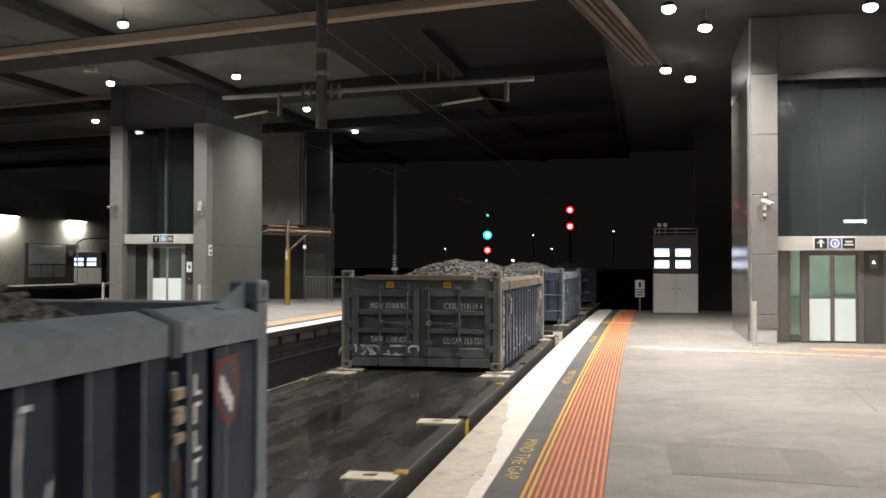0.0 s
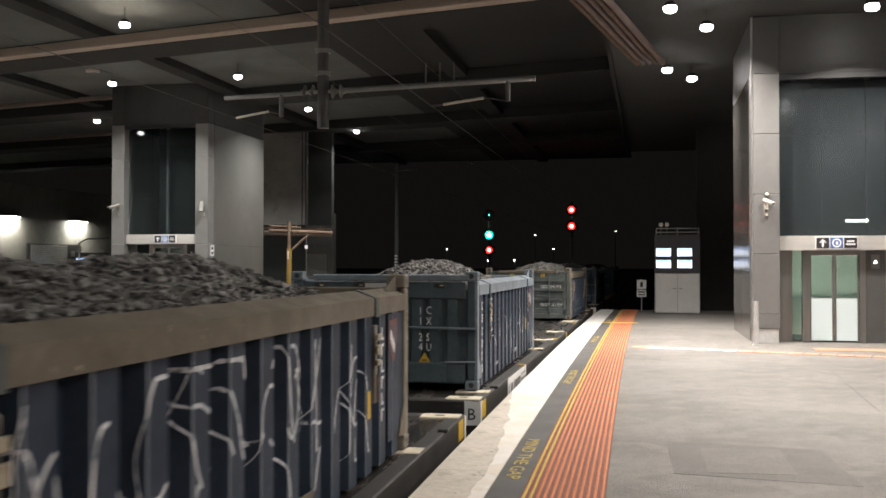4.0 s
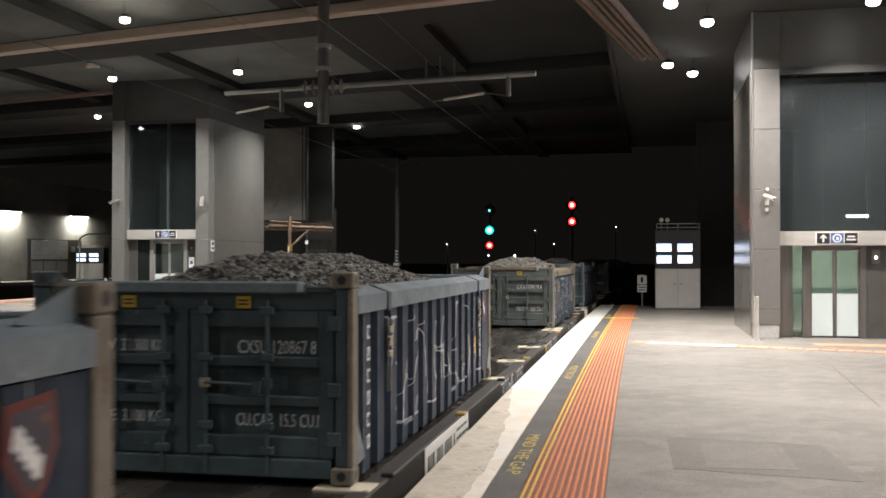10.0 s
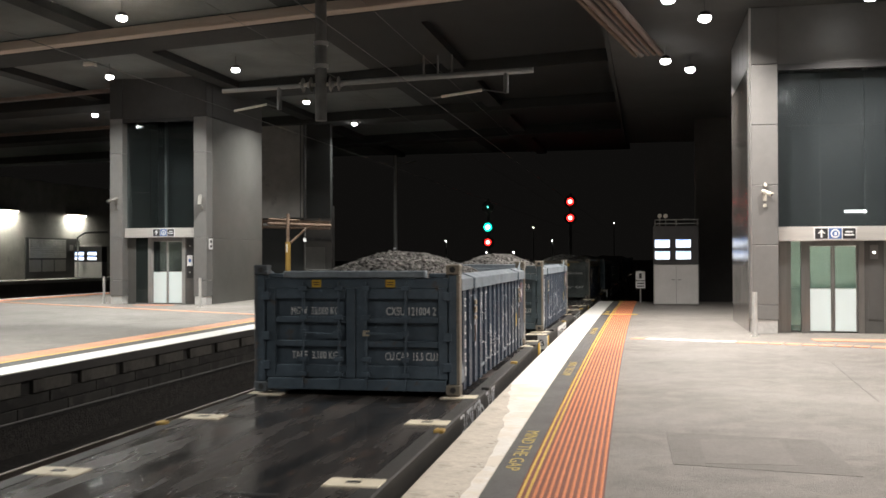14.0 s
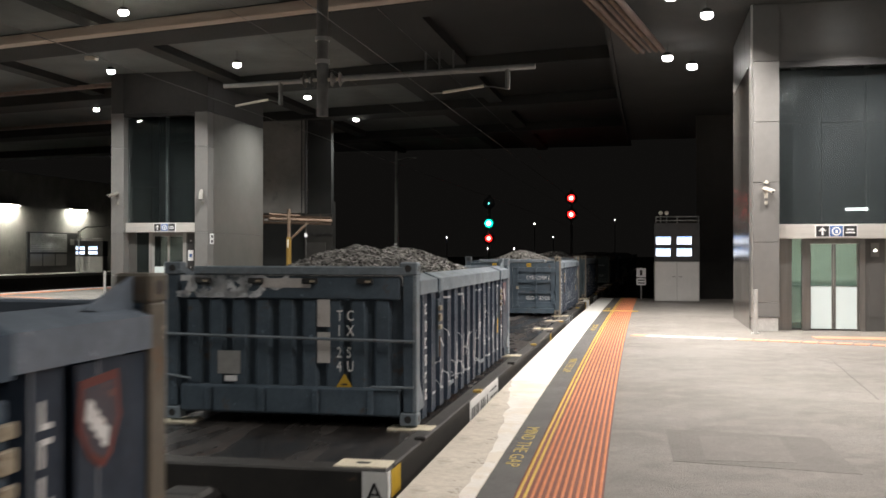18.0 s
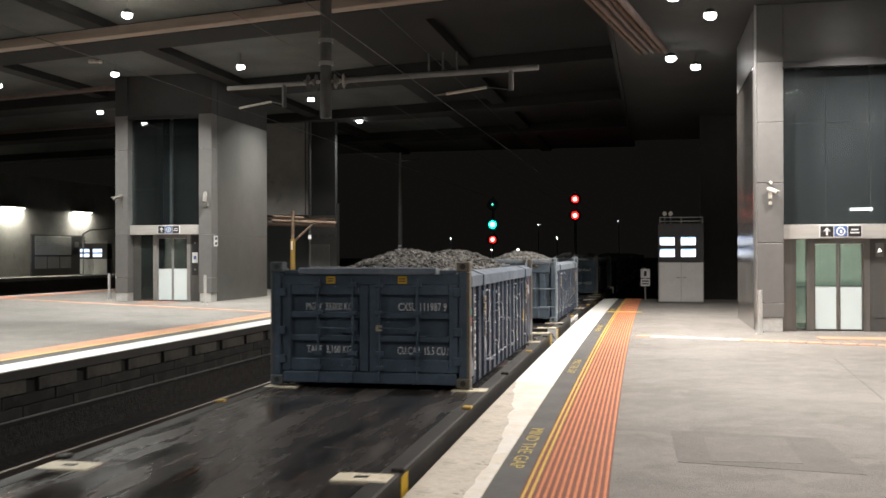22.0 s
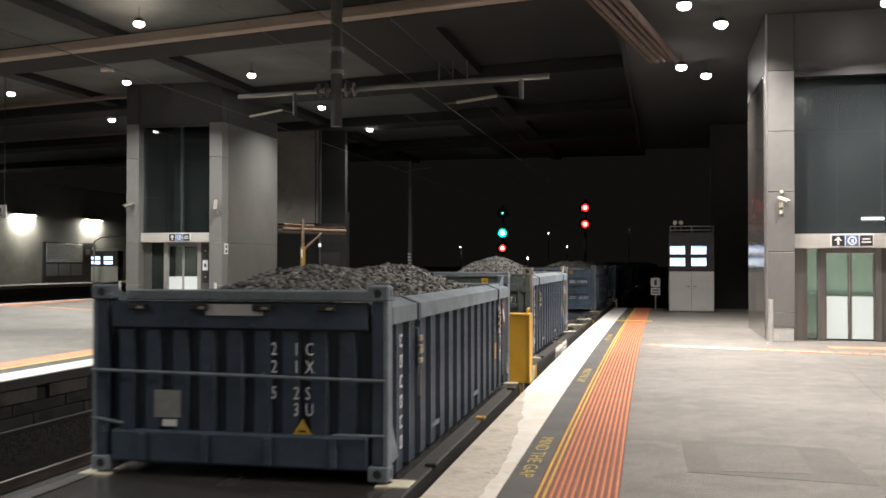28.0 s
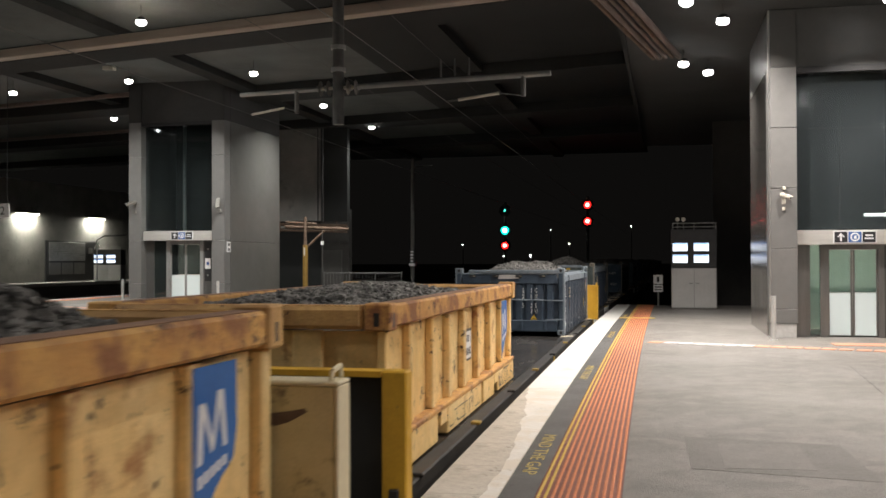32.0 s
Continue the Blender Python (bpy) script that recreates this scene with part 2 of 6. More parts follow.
M["post_yellow"] = mat("yellow_post_paint", (0.28, 0.17, 0.03), (0.22, 0.13, 0.025), 3, 0.6, stain=(0.16, 0.09, 0.04), stain_at=0.6, grain=60)
M["letter"] = mat("faded_white_letter_paint", (0.80, 0.81, 0.81), (0.68, 0.69, 0.70), 8, 0.7, stain=(0.22, 0.23, 0.24), stain_at=0.64, stain_scale=16, grain=80, bump=0.0)
M["spray"] = mat("pale_spray_paint", (0.76, 0.78, 0.80), (0.44, 0.47, 0.50), 6, 0.6, stain=(0.11, 0.135, 0.16), stain_at=0.53, stain_scale=8, grain=80, bump=0.0)
M["sticker"] = mat("yellow_sticker", (0.62, 0.40, 0.04), (0.52, 0.33, 0.03), 8, 0.5, grain=80, bump=0.0)
M["rubble"] = mat("crushed_rock", (0.13, 0.126, 0.118), (0.27, 0.26, 0.245), 7, 0.8, grain=30, bump=0.8, pieces=(0.22, 1.25))
M["rust"] = mat("rusted_steel", (0.10, 0.062, 0.04), (0.17, 0.115, 0.08), 5, 0.8, stain=(0.06, 0.04, 0.03), stain_at=0.55, stain_scale=7, grain=60, bump=0.4)
M["deck_smooth"] = mat("smooth_wet_black_deck", (0.038, 0.035, 0.033), (0.060, 0.055, 0.051), 0.8, 0.16, 0.30, stain=(0.085, 0.076, 0.068), stain_at=0.60, stain_scale=1.2, grain=9, bump=0.03, spec=0.9, stretch=(2.0, 0.5, 1))
M["deck"] = mat("wet_black_deck", (0.018, 0.017, 0.0165), (0.052, 0.045, 0.041), 1.0, 0.06, 0.40, stain=(0.085, 0.048, 0.032), stain_at=0.57, stain_scale=1.6, grain=9, bump=0.10, spec=0.9, rough_edge=(0.36, 0.64), stretch=(2.6, 0.45, 1))
M["sill"] = mat("sooty_black_sill", (0.012, 0.0115, 0.011), (0.028, 0.025, 0.022), 2.5, 0.6, stain=(0.10, 0.06, 0.04), stain_at=0.64, stain_scale=5, grain=60, bump=0.3)
M["yellow_lug"] = mat("worn_yellow_lug", (0.50, 0.34, 0.08), (0.36, 0.23, 0.06), 9, 0.6, stain=(0.10, 0.06, 0.03), stain_at=0.58, stain_scale=14, grain=80)
M["hook"] = mat("grimy_cream_hook", (0.42, 0.38, 0.29), (0.30, 0.26, 0.19), 9, 0.6, stain=(0.12, 0.08, 0.05), stain_at=0.55, stain_scale=14, grain=80)
M["label_white"] = mat("grimy_white_label", (0.52, 0.50, 0.48), (0.60, 0.58, 0.56), 5, 0.6, stain=(0.30, 0.28, 0.26), stain_at=0.6, stain_scale=9, grain=80, bump=0.02)
M["badge"] = mat("dark_badge", (0.05, 0.05, 0.07), (0.06, 0.055, 0.075), 5, 0.5, stain=(0.30, 0.10, 0.06), stain_at=0.56, stain_scale=12, grain=80, bump=0.0)
M["badge_red"] = mat("badge_red", (0.17, 0.035, 0.028), (0.13, 0.028, 0.022), 5, 0.5, stain=(0.08, 0.03, 0.02), stain_at=0.6, stain_scale=9, grain=80, bump=0.0)
M["tag_green"] = mat("tag_green", (0.0, 0.22, 0.15), (0.0, 0.26, 0.18), 5, 0.5, grain=80, bump=0.0)
M["tag_red"] = mat("tag_red", (0.60, 0.09, 0.035), (0.52, 0.07, 0.03), 5, 0.5, grain=80, bump=0.0)
M["pad"] = mat("cream_painted_pad", (0.66, 0.60, 0.47), (0.58, 0.52, 0.40), 6, 0.6, stain=(0.24, 0.17, 0.11), stain_at=0.60, stain_scale=9, grain=80)


def paint(name, c, worn=0.62, rust=(0.15, 0.10, 0.07)):
    return mat(name, c, tuple(min(1, v * 1.35 + 0.008) for v in c), 2.2, 0.55, 0.45, spec=0.22, stain=rust, stain_at=worn, stain_scale=4.5, grain=70, bump=0.12, mottle=0.3, chips=(tuple(min(1, v * 2.2 + 0.02) for v in c), 0.635, 11.0))


# ---- building helpers ----
def box(bm, x0, x1, y0, y1, z0, z1, bevel=0.0):
    r = bmesh.ops.create_cube(bm, size=1)
    vs = r["verts"]
    for v in vs:
        v.co = Vector((x0 + (v.co.x + 0.5) * (x1 - x0), y0 + (v.co.y + 0.5) * (y1 - y0), z0 + (v.co.z + 0.5) * (z1 - z0)))
    if bevel:
        es = list({e for v in vs for e in v.link_edges})
        bmesh.ops.bevel(bm, geom=es, offset=bevel, segments=1, affect="EDGES")
    return bm


def tube(bm, a, b, r, seg=10, r2=None):
    a, b = Vector(a), Vector(b)
    d = b - a
    m = Matrix.Translation((a + b) / 2) @ d.to_track_quat("Z", "Y").to_matrix().to_4x4()
    bmesh.ops.create_cone(bm, cap_ends=True, segments=seg, radius1=r, radius2=r if r2 is None else r2, depth=d.length, matrix=m)
    return bm


def prism(bm, outline, axis, lo, hi):
    """An outline in the plane across the axis, drawn out from lo to hi."""
    def at(u, v, w):
        return {"x": (w, u, v), "y": (u, w, v), "z": (u, v, w)}[axis]
    a = [bm.verts.new(at(u, v, lo)) for u, v in outline]
    b = [bm.verts.new(at(u, v, hi)) for u, v in outline]
    bm.faces.new(a)
    bm.faces.new(list(reversed(b)))
    for i in range(len(a)):
        j = (i + 1) % len(a)
        bm.faces.new((a[i], b[i], b[j], a[j]))
    bmesh.ops.recalc_face_normals(bm, faces=bm.faces)
    return bm


def mesh_of(bm, material, name="mesh"):
    me = bpy.data.meshes.new(name)
    bm.to_mesh(me)
    bm.free()
    me.materials.append(material)
    return me


def part(name, bm, material, parent=None, label="", at=None):
    ob = new(name, bm if isinstance(bm, bpy.types.Mesh) else mesh_of(bm, material, name))
    if parent:
        ob.parent = parent
    if at is not None:
        ob.matrix_basis = at
    if label:
        ob["label"] = label
    return ob


def bx(name, dims, material, parent=None, label="", bevel=0.0):
    return part(name, box(bmesh.new(), *dims, bevel=bevel), material, parent, label)


def thing(name, label, category, group="", m=None, kind=""):
    ob = new(name)
    ob.empty_display_size = 0.2
    if m is not None:
        ob.matrix_basis = m
    return tagged(ob, label, category, group, kind)


def text_mesh(body, size, material, depth=0.002):
    cu = bpy.data.curves.new("lettering", "FONT")
    cu.body, cu.size, cu.extrude, cu.resolution_u = body, size, depth, 2
    cu.align_x = "LEFT"
    ob = new("lettering", cu)
    bpy.context.view_layer.update()
    me = bpy.data.meshes.new_from_object(ob.evaluated_get(bpy.context.evaluated_depsgraph_get()))
    bpy.data.objects.remove(ob)
    me.materials.clear()
    me.materials.append(material)
    return me


# ---- ground, tracks and platforms ----
TRACK, RAIL = -3.204, -1.10
EDGE, EDGE_L, BACK_L, EDGE_F = -1.68, -9.08, -26.4, -46.5
FAR = 38.0


def bend(y):
    """How far the curving track and platform edge stand to the side of their chord."""
    def arc(v):
        return 0.125 * (((v - 24) / 17) ** 2 - 1)
    v = min(max(y, 0.0), 40.0)
    return arc(v) + (y - v) * 0.25 * (v - 24) / 289


def along(x, y, z=0.0, span=1.0):
    """A pose on the curve: x from the chord, turned with the stretch from y to y + span."""
    turn = math.degrees(math.atan2(bend(y) - bend(y + span), span))
    return pose(x + bend(y), y, z, 0, 0, turn)


def ribbon(bm, x0, x1, y0, y1, z0, z1, step=2.0, straight=False):
    """A long band that follows the curve; its x1 side may stay straight."""
    n = max(2, int((y1 - y0) / step) + 1)
    ys = [y0 + (y1 - y0) * i / n for i in range(n + 1)]
    rings = [[bm.verts.new(p) for p in ((x0 + bend(y), y, z0), (x1 + (0 if straight else bend(y)), y, z0),
                                        (x1 + (0 if straight else bend(y)), y, z1), (x0 + bend(y), y, z1))] for y in ys]
    for a, b in zip(rings, rings[1:]):
        for i in range(4):
            j = (i + 1) % 4
            bm.faces.new((a[i], b[i], b[j], a[j]))
    bm.faces.new(rings[0])
    bm.faces.new(list(reversed(rings[-1])))
    bmesh.ops.recalc_face_normals(bm, faces=bm.faces)
    return bm



def structure(name, bm, material, label, category):
    return tagged(part(name, bm, material), label, category, kind="structure")


structure("ground", box(bmesh.new(), -600, 600, -600, 900, -2.2, -1.42), M["ballast"], "dark stony ground under the tracks", "ground")

# the near platform: slab, coping, painted edge, asphalt, warning strip
structure("platform", ribbon(bmesh.new(), EDGE + 0.10, 16, -14, FAR, -1.40, -0.002, straight=True), M["asphalt"], "grey asphalt platform with worn patches", "platform")
coping = structure("platform_coping", ribbon(bmesh.new(), EDGE + 0.15, EDGE + 0.32, -14, FAR, -0.30, 0.0015), M["coping"], "worn concrete coping along the platform edge", "kerb")
stone = mesh_of(box(bmesh.new(), 0, 0.53, 0.001, 0.999, -0.20, 0.004, 0.002), M["coping"], "coping_stone")
for i in range(52):
    part("coping_stone", stone, None, coping, at=along(EDGE, -14 + i))
structure("edge_line", ribbon(bmesh.new(), EDGE + 0.01, EDGE + 0.525, 13.0, FAR, 0.001, 0.0065), M["white_edge"], "white line painted on the coping", "line")
left, right = [], []
for k in range(60):
    y = 5.0 + k * 8.0 / 59
    edge = 0.42 - 0.40 * max(0.0, (y - 8.0) / 5.0) ** 1.4 + 0.07 * noise.noise(Vector((y * 2.1, 3.0, 0))) + 0.03 * noise.noise(Vector((y * 9, 7.0, 0)))
    left.append((EDGE + bend(y) + min(max(edge, 0.012), 0.515), y))
    right.append((EDGE + bend(y) + 0.525, y))
structure("worn_edge_line", prism(bmesh.new(), left + right[::-1], "z", 0.001, 0.0062), M["white_worn"], "worn ragged end of the white edge paint", "line")
structure("asphalt_strip", ribbon(bmesh.new(), EDGE + 0.535, -0.90, -14, FAR, -0.1, 0.003), M["asphalt_dark"], "dark asphalt strip beside the platform edge", "pavement")
structure("cross_line", box(bmesh.new(), -1.24, -0.24, 29.15, 29.35, 0.0, 0.0165), M["yellow_line"], "yellow line across the warning strip", "line")


def dome_tile(wx, wy, nx, ny, yellow=0):
    """A tile with rows of domes; the first rows may be painted yellow, the ground between them is darker."""
    bm = bmesh.new()
    box(bm, 0.0005, wx - 0.0005, 0.0005, wy - 0.0005, -0.02, 0.005)
    low = len(bm.faces)
    for i in range(nx):
        for j in range(ny):
            c = Matrix.Translation(((i + 0.5) * wx / nx, (j + 0.5) * wy / ny, 0.0077))
            bmesh.ops.create_cone(bm, cap_ends=True, segments=7, radius1=0.0150, radius2=0.0095, depth=0.0055, matrix=c)
    bm.faces.ensure_lookup_table()
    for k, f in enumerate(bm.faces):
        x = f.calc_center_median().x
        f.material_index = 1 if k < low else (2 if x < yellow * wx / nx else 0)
    me = mesh_of(bm, M["orange"], "tactile_tile")
    me.materials.append(M["orange_ground"])
    me.materials.append(M["yellow_line"])
    return me


strip = tagged(part("tactile_strip", ribbon(bmesh.new(), -0.898, -0.288, -14, FAR - 0.2, -0.03, 0.001), M["asphalt_dark"]), "orange tactile warning strip of domed tiles along the platform", "tactile paving", kind="structure")
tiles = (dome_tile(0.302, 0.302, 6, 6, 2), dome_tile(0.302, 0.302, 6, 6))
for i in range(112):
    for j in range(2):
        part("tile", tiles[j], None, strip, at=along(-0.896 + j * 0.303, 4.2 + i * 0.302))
rest = bmesh.new()
ribbon(rest, -0.896, -0.29, -14, 4.19, -0.01, 0.006)
tagged(part("tile_rest", rest, M["orange"], strip), kind="stuff")

# the line of tiles that leads from the strip to the lift
lead = tagged(thing("guide_strip", "row of pale and orange guide tiles leading to the lift", "tactile paving"), kind="structure")
a, b = Vector((-0.27, 20.78)), Vector((4.9, 19.15))
way = (b - a).normalized()
side = Vector((-way.y, way.x))
for i in range(18):
    bm = bmesh.new()
    p, q = a + way * (i * 0.302), a + way * (i * 0.302 + 0.245)
    w = 0.185
    prism(bm, [tuple(p - side * w), tuple(q - side * w), tuple(q + side * w), tuple(p + side * w)], "z", -0.01, 0.008)
    part("tile", bm, M["label_white"] if 0 < i < 7 else M["orange_pale"], lead)
for i in range(5):
    for j in range(2):
        bx("tile", (3.25 + i * 0.302, 3.545 + i * 0.302, 20.55 + j * 0.302, 20.845 + j * 0.302, -0.01, 0.0075), M["orange_pale"], lead)

# repaired patch with an inspection cover
patch = tagged(part("asphalt_repair", prism(bmesh.new(), [(0.21, 8.24), (1.60, 8.03), (1.54, 9.54), (0.18, 9.73)], "z", -0.02, 0.0005), M["patch"]), "darker rectangular repair in the platform asphalt", "patch", kind="structure")
part("patch", prism(bmesh.new(), [(0.47, 8.31), (1.18, 8.36), (1.17, 9.50), (0.47, 9.40)], "z", -0.02, 0.0025), M["patch_light"], patch)
structure("asphalt_seam", prism(bmesh.new(), [(2.60, 12.2), (2.613, 12.2), (2.873, 16.8), (2.86, 16.8)], "z", -0.01, 0.0015), M["patch"], "thin dark seam in the platform asphalt", "seam")
# words painted along the edge
words = text_mesh("MIND THE GAP", 0.235, M["yellow_words"], 0.001)
for y in (9.55, 15.9, 23.6, 31.0):
    ob = part("edge_words", words, None)
    ob.matrix_basis = along(-1.08, y, 0.0055) @ pose(0, 0, 0, 0, 0, -90) @ Matrix.Diagonal((1.12, 0.72, 1, 1))
    tagged(ob, "words MIND THE GAP painted yellow on the asphalt", "marking", "painted words", "structure")

# the second platform
structure("platform_far", box(bmesh.new(), BACK_L, EDGE_L - 0.20, -14, 62, -1.40, -0.002), M["asphalt"], "grey asphalt of the second platform", "platform")
structure("platform_coping_far", box(bmesh.new(), EDGE_L - 0.60, EDGE_L, -14, 62, -0.012, 0.006), M["white_edge"], "white edge of the second platform", "kerb")
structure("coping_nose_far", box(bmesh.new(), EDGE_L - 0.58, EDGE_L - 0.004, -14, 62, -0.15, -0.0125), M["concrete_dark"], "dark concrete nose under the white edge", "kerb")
structure("platform_coping_back", box(bmesh.new(), BACK_L, BACK_L + 0.42, -14, 62, -0.18, 0.006), M["white_edge"], "white back edge of the second platform", "kerb")
structure("dark_edge_strip", box(bmesh.new(), EDGE_L - 1.02, EDGE_L - 0.602, -14, 62, -0.1, 0.003), M["asphalt_dark"], "dark strip behind the white edge", "pavement")
farstrip = tagged(part("tactile_strip_far", box(bmesh.new(), EDGE_L - 1.72, EDGE_L - 1.03, -14, 62, -0.03, 0.001), M["asphalt_dark"]), "orange tactile strip of the second platform", "tactile paving", kind="structure")
tile = dome_tile(0.302, 0.30, 4, 4)
tile.materials[0], tile.materials[1] = M["orange_pale"], M["orange_pale"]
for i in range(100):
    for j in range(2):
        part("tile", tile, None, farstrip, at=pose(EDGE_L - 1.70 + j * 0.303, 12.0 + i * 0.302, 0.0))
structure("yellow_line_far", box(bmesh.new(), EDGE_L - 1.09, EDGE_L - 1.02, -14, 62, -0.01, 0.007), M["yellow_line"], "yellow line beside the far tactile strip", "line")
structure("tactile_strip_back", box(bmesh.new(), BACK_L + 0.7, BACK_L + 1.3, -14, 62, -0.03, 0.006), M["orange"], "orange tactile strip at the back of the second platform", "tactile paving")
lead = tagged(thing("guide_strip", "orange guide tiles across the second platform to its lift", "tactile paving"), kind="structure")
a, b = Vector((-11.1, 27.75)), Vector((-25.2, 34.9))
way = (b - a).normalized()
side = Vector((-way.y, way.x))
for i in range(52):
    bm = bmesh.new()
    p, q = a + way * (i * 0.302), a + way * (i * 0.302 + 0.292)
    w = 0.15
    prism(bm, [tuple(p - side * w), tuple(q - side * w), tuple(q + side * w), tuple(p + side * w)], "z", -0.01, 0.008)
    part("tile", bm, M["orange_pale"], lead)
for i in range(5):
    bx("tile", (-18.0 + i * 0.302, -17.7 + i * 0.302, 32.75, 33.1, -0.01, 0.0075), M["orange"], lead)

# face of the second platform: precast blocks, darker below the top course, over a dark base
face = tagged(part("platform_face", box(bmesh.new(), EDGE_L - 0.19, EDGE_L - 0.10, -14, 62, -1.42, -0.15), M["face_dark"]), "dark block face under the second platform", "wall", kind="structure")
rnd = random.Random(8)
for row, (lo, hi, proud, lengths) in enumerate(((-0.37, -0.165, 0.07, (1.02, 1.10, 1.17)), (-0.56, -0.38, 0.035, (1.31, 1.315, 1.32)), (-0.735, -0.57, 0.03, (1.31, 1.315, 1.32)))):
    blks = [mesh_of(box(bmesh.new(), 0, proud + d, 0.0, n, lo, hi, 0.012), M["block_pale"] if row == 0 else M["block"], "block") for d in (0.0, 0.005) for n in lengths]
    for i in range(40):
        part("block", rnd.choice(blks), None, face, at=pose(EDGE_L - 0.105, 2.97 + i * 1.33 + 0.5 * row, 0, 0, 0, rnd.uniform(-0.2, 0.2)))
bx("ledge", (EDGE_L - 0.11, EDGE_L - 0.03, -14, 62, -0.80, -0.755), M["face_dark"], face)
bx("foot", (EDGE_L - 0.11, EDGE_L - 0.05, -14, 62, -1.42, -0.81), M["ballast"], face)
t = thing("cable_conduit", "grey conduit along the foot of the platform face", "conduit")
part("conduit", tube(bmesh.new(), (EDGE_L - 0.02, -14, -0.735), (EDGE_L - 0.02, 62, -0.735), 0.018, 8), M["dark_metal"], t)
for i in range(30):
    bx("bracket", (EDGE_L - 0.10, EDGE_L - 0.002, 2 + 2 * i, 2.05 + 2 * i, -0.756, -0.752), M["dark_metal"], t)

# third platform with its lit back wall
structure("platform_third", box(bmesh.new(), -50, EDGE_F - 0.02, -14, 130, -1.40, -0.002), M["asphalt"], "narrow platform in front of the lit wall", "platform")
structure("platform_coping_third", box(bmesh.new(), EDGE_F - 0.5, EDGE_F, -14, 130, -0.25, 0.01), M["white_edge"], "white edge of the third platform", "kerb")

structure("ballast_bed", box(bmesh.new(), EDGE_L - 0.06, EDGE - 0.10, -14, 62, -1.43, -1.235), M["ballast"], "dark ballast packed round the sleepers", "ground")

# rails
def track(x, y0, y1, sleepers):
    t = tagged(thing("railway_track", "steel rails on concrete sleepers in dark ballast", "railway track", "tracks"), kind="structure")
    for s in (-0.80, 0.80):
        bm = bmesh.new()
        prism(bm, [(x + s - 0.07, RAIL - 0.15), (x + s + 0.07, RAIL - 0.15), (x + s + 0.07, RAIL - 0.13), (x + s + 0.012, RAIL - 0.11),
                   (x + s + 0.012, RAIL - 0.045), (x + s + 0.036, RAIL - 0.03), (x + s + 0.034, RAIL), (x + s - 0.034, RAIL),
                   (x + s - 0.036, RAIL - 0.03), (x + s - 0.012, RAIL - 0.045), (x + s - 0.012, RAIL - 0.11), (x + s - 0.07, RAIL - 0.13)], "y", y0, y1)
        part("rail", bm, M["rail"], t)
    bm = bmesh.new()
    prism(bm, [(x - 1.75, -1.43), (x + 1.75, -1.43), (x + 1.4, RAIL - 0.22), (x - 1.4, RAIL - 0.22)], "y", y0, y1)
    part("ballast_bed", bm, M["ballast"], t)
    if sleepers:
        me = mesh_of(box(bmesh.new(), -1.3, 1.3, -0.12, 0.12, -0.2, 0, 0.02), M["sleeper"], "sleeper")
        for i in range(sleepers):
            part("sleeper", me, None, t, at=pose(x, 2 + 0.66 * i, RAIL - 0.152))


track(TRACK, -140, 300, 0)
track(-7.35, -60, 300, 0)
track(-28.0, -60, 200, 0)
track(-32.6, -60, 200, 0)
track(-40.0, -60, 200, 0)
track(-44.9, -60, 200, 0)

# ---- ceiling, walls ----
CEIL, CEIL_R = 8.25, 7.05
# shade is put into this colour, for the slab over the tracks and its beams
M["shade_tone"] = mat("shade_toned_slab", (0.013, 0.0145, 0.014), (0.020, 0.0215, 0.021), 0.5, 0.9, stain=(0.010, 0.011, 0.011), stain_at=0.6, stain_scale=0.7, grain=50, bump=0.3)
structure("ceiling_over_track", box(bmesh.new(), -9.4, -0.9, -16, 62, CEIL, CEIL + 0.5), M["shade_tone"], "slab above the train, toned dark as in shade", "ceiling")
structure("ceiling", box(bmesh.new(), -60, -9.4, -16, 62, CEIL, CEIL + 0.5), M["soot"], "dark concrete slab over the tracks", "ceiling")
structure("ceiling_low", box(bmesh.new(), -0.9, 18, -16, 48, CEIL_R, CEIL_R + 0.4), M["beam_dark"], "lower grey soffit over the near platform", "ceiling")
structure("bulkhead", box(bmesh.new(), -0.95, -0.85, -16, 48, CEIL_R - 0.15, CEIL + 0.4), M["shade_tone"], "dark bulkhead where the soffit steps down", "wall")
structure("wall_right", box(bmesh.new(), 16, 16.4, -16, 48, -1.4, CEIL), M["concrete"], "plain concrete wall behind the near platform", "wall")
structure("wall_back", box(bmesh.new(), -60, 18, -16.4, -16, -1.4, CEIL), M["concrete_dark"], "plain concrete wall that closes the hall", "wall")
structure("wall_left", box(bmesh.new(), -50.4, -50, -16, 132, -1.4, CEIL), M["concrete"], "concrete wall behind the third platform", "wall")

SKEW = 12.7


def ceiling_beam(y, half, z0, z1, x0, x1, material, name, label):
    """A beam across the hall, skewed to the tracks; y is where it crosses x = -10."""
    ob = structure(name, box(bmesh.new(), x0, x1, -half, half, z0, z1, 0.02), material, label, "beam")
    ob.matrix_basis = pose(-10, y, 0, 0, 0, -SKEW)
    return ob


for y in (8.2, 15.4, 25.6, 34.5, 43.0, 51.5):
    ceiling_beam(y, 0.75, CEIL - 0.42, CEIL - 0.004, -42, 9.25, M["shade_tone"], "ceiling_beam", "broad dark concrete beam across the hall")
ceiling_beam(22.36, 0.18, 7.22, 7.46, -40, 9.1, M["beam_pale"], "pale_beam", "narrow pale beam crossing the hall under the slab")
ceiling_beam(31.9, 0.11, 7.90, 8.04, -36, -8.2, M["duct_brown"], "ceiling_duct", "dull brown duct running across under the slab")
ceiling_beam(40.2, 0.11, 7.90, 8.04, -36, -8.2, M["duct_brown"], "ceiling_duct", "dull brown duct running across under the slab")
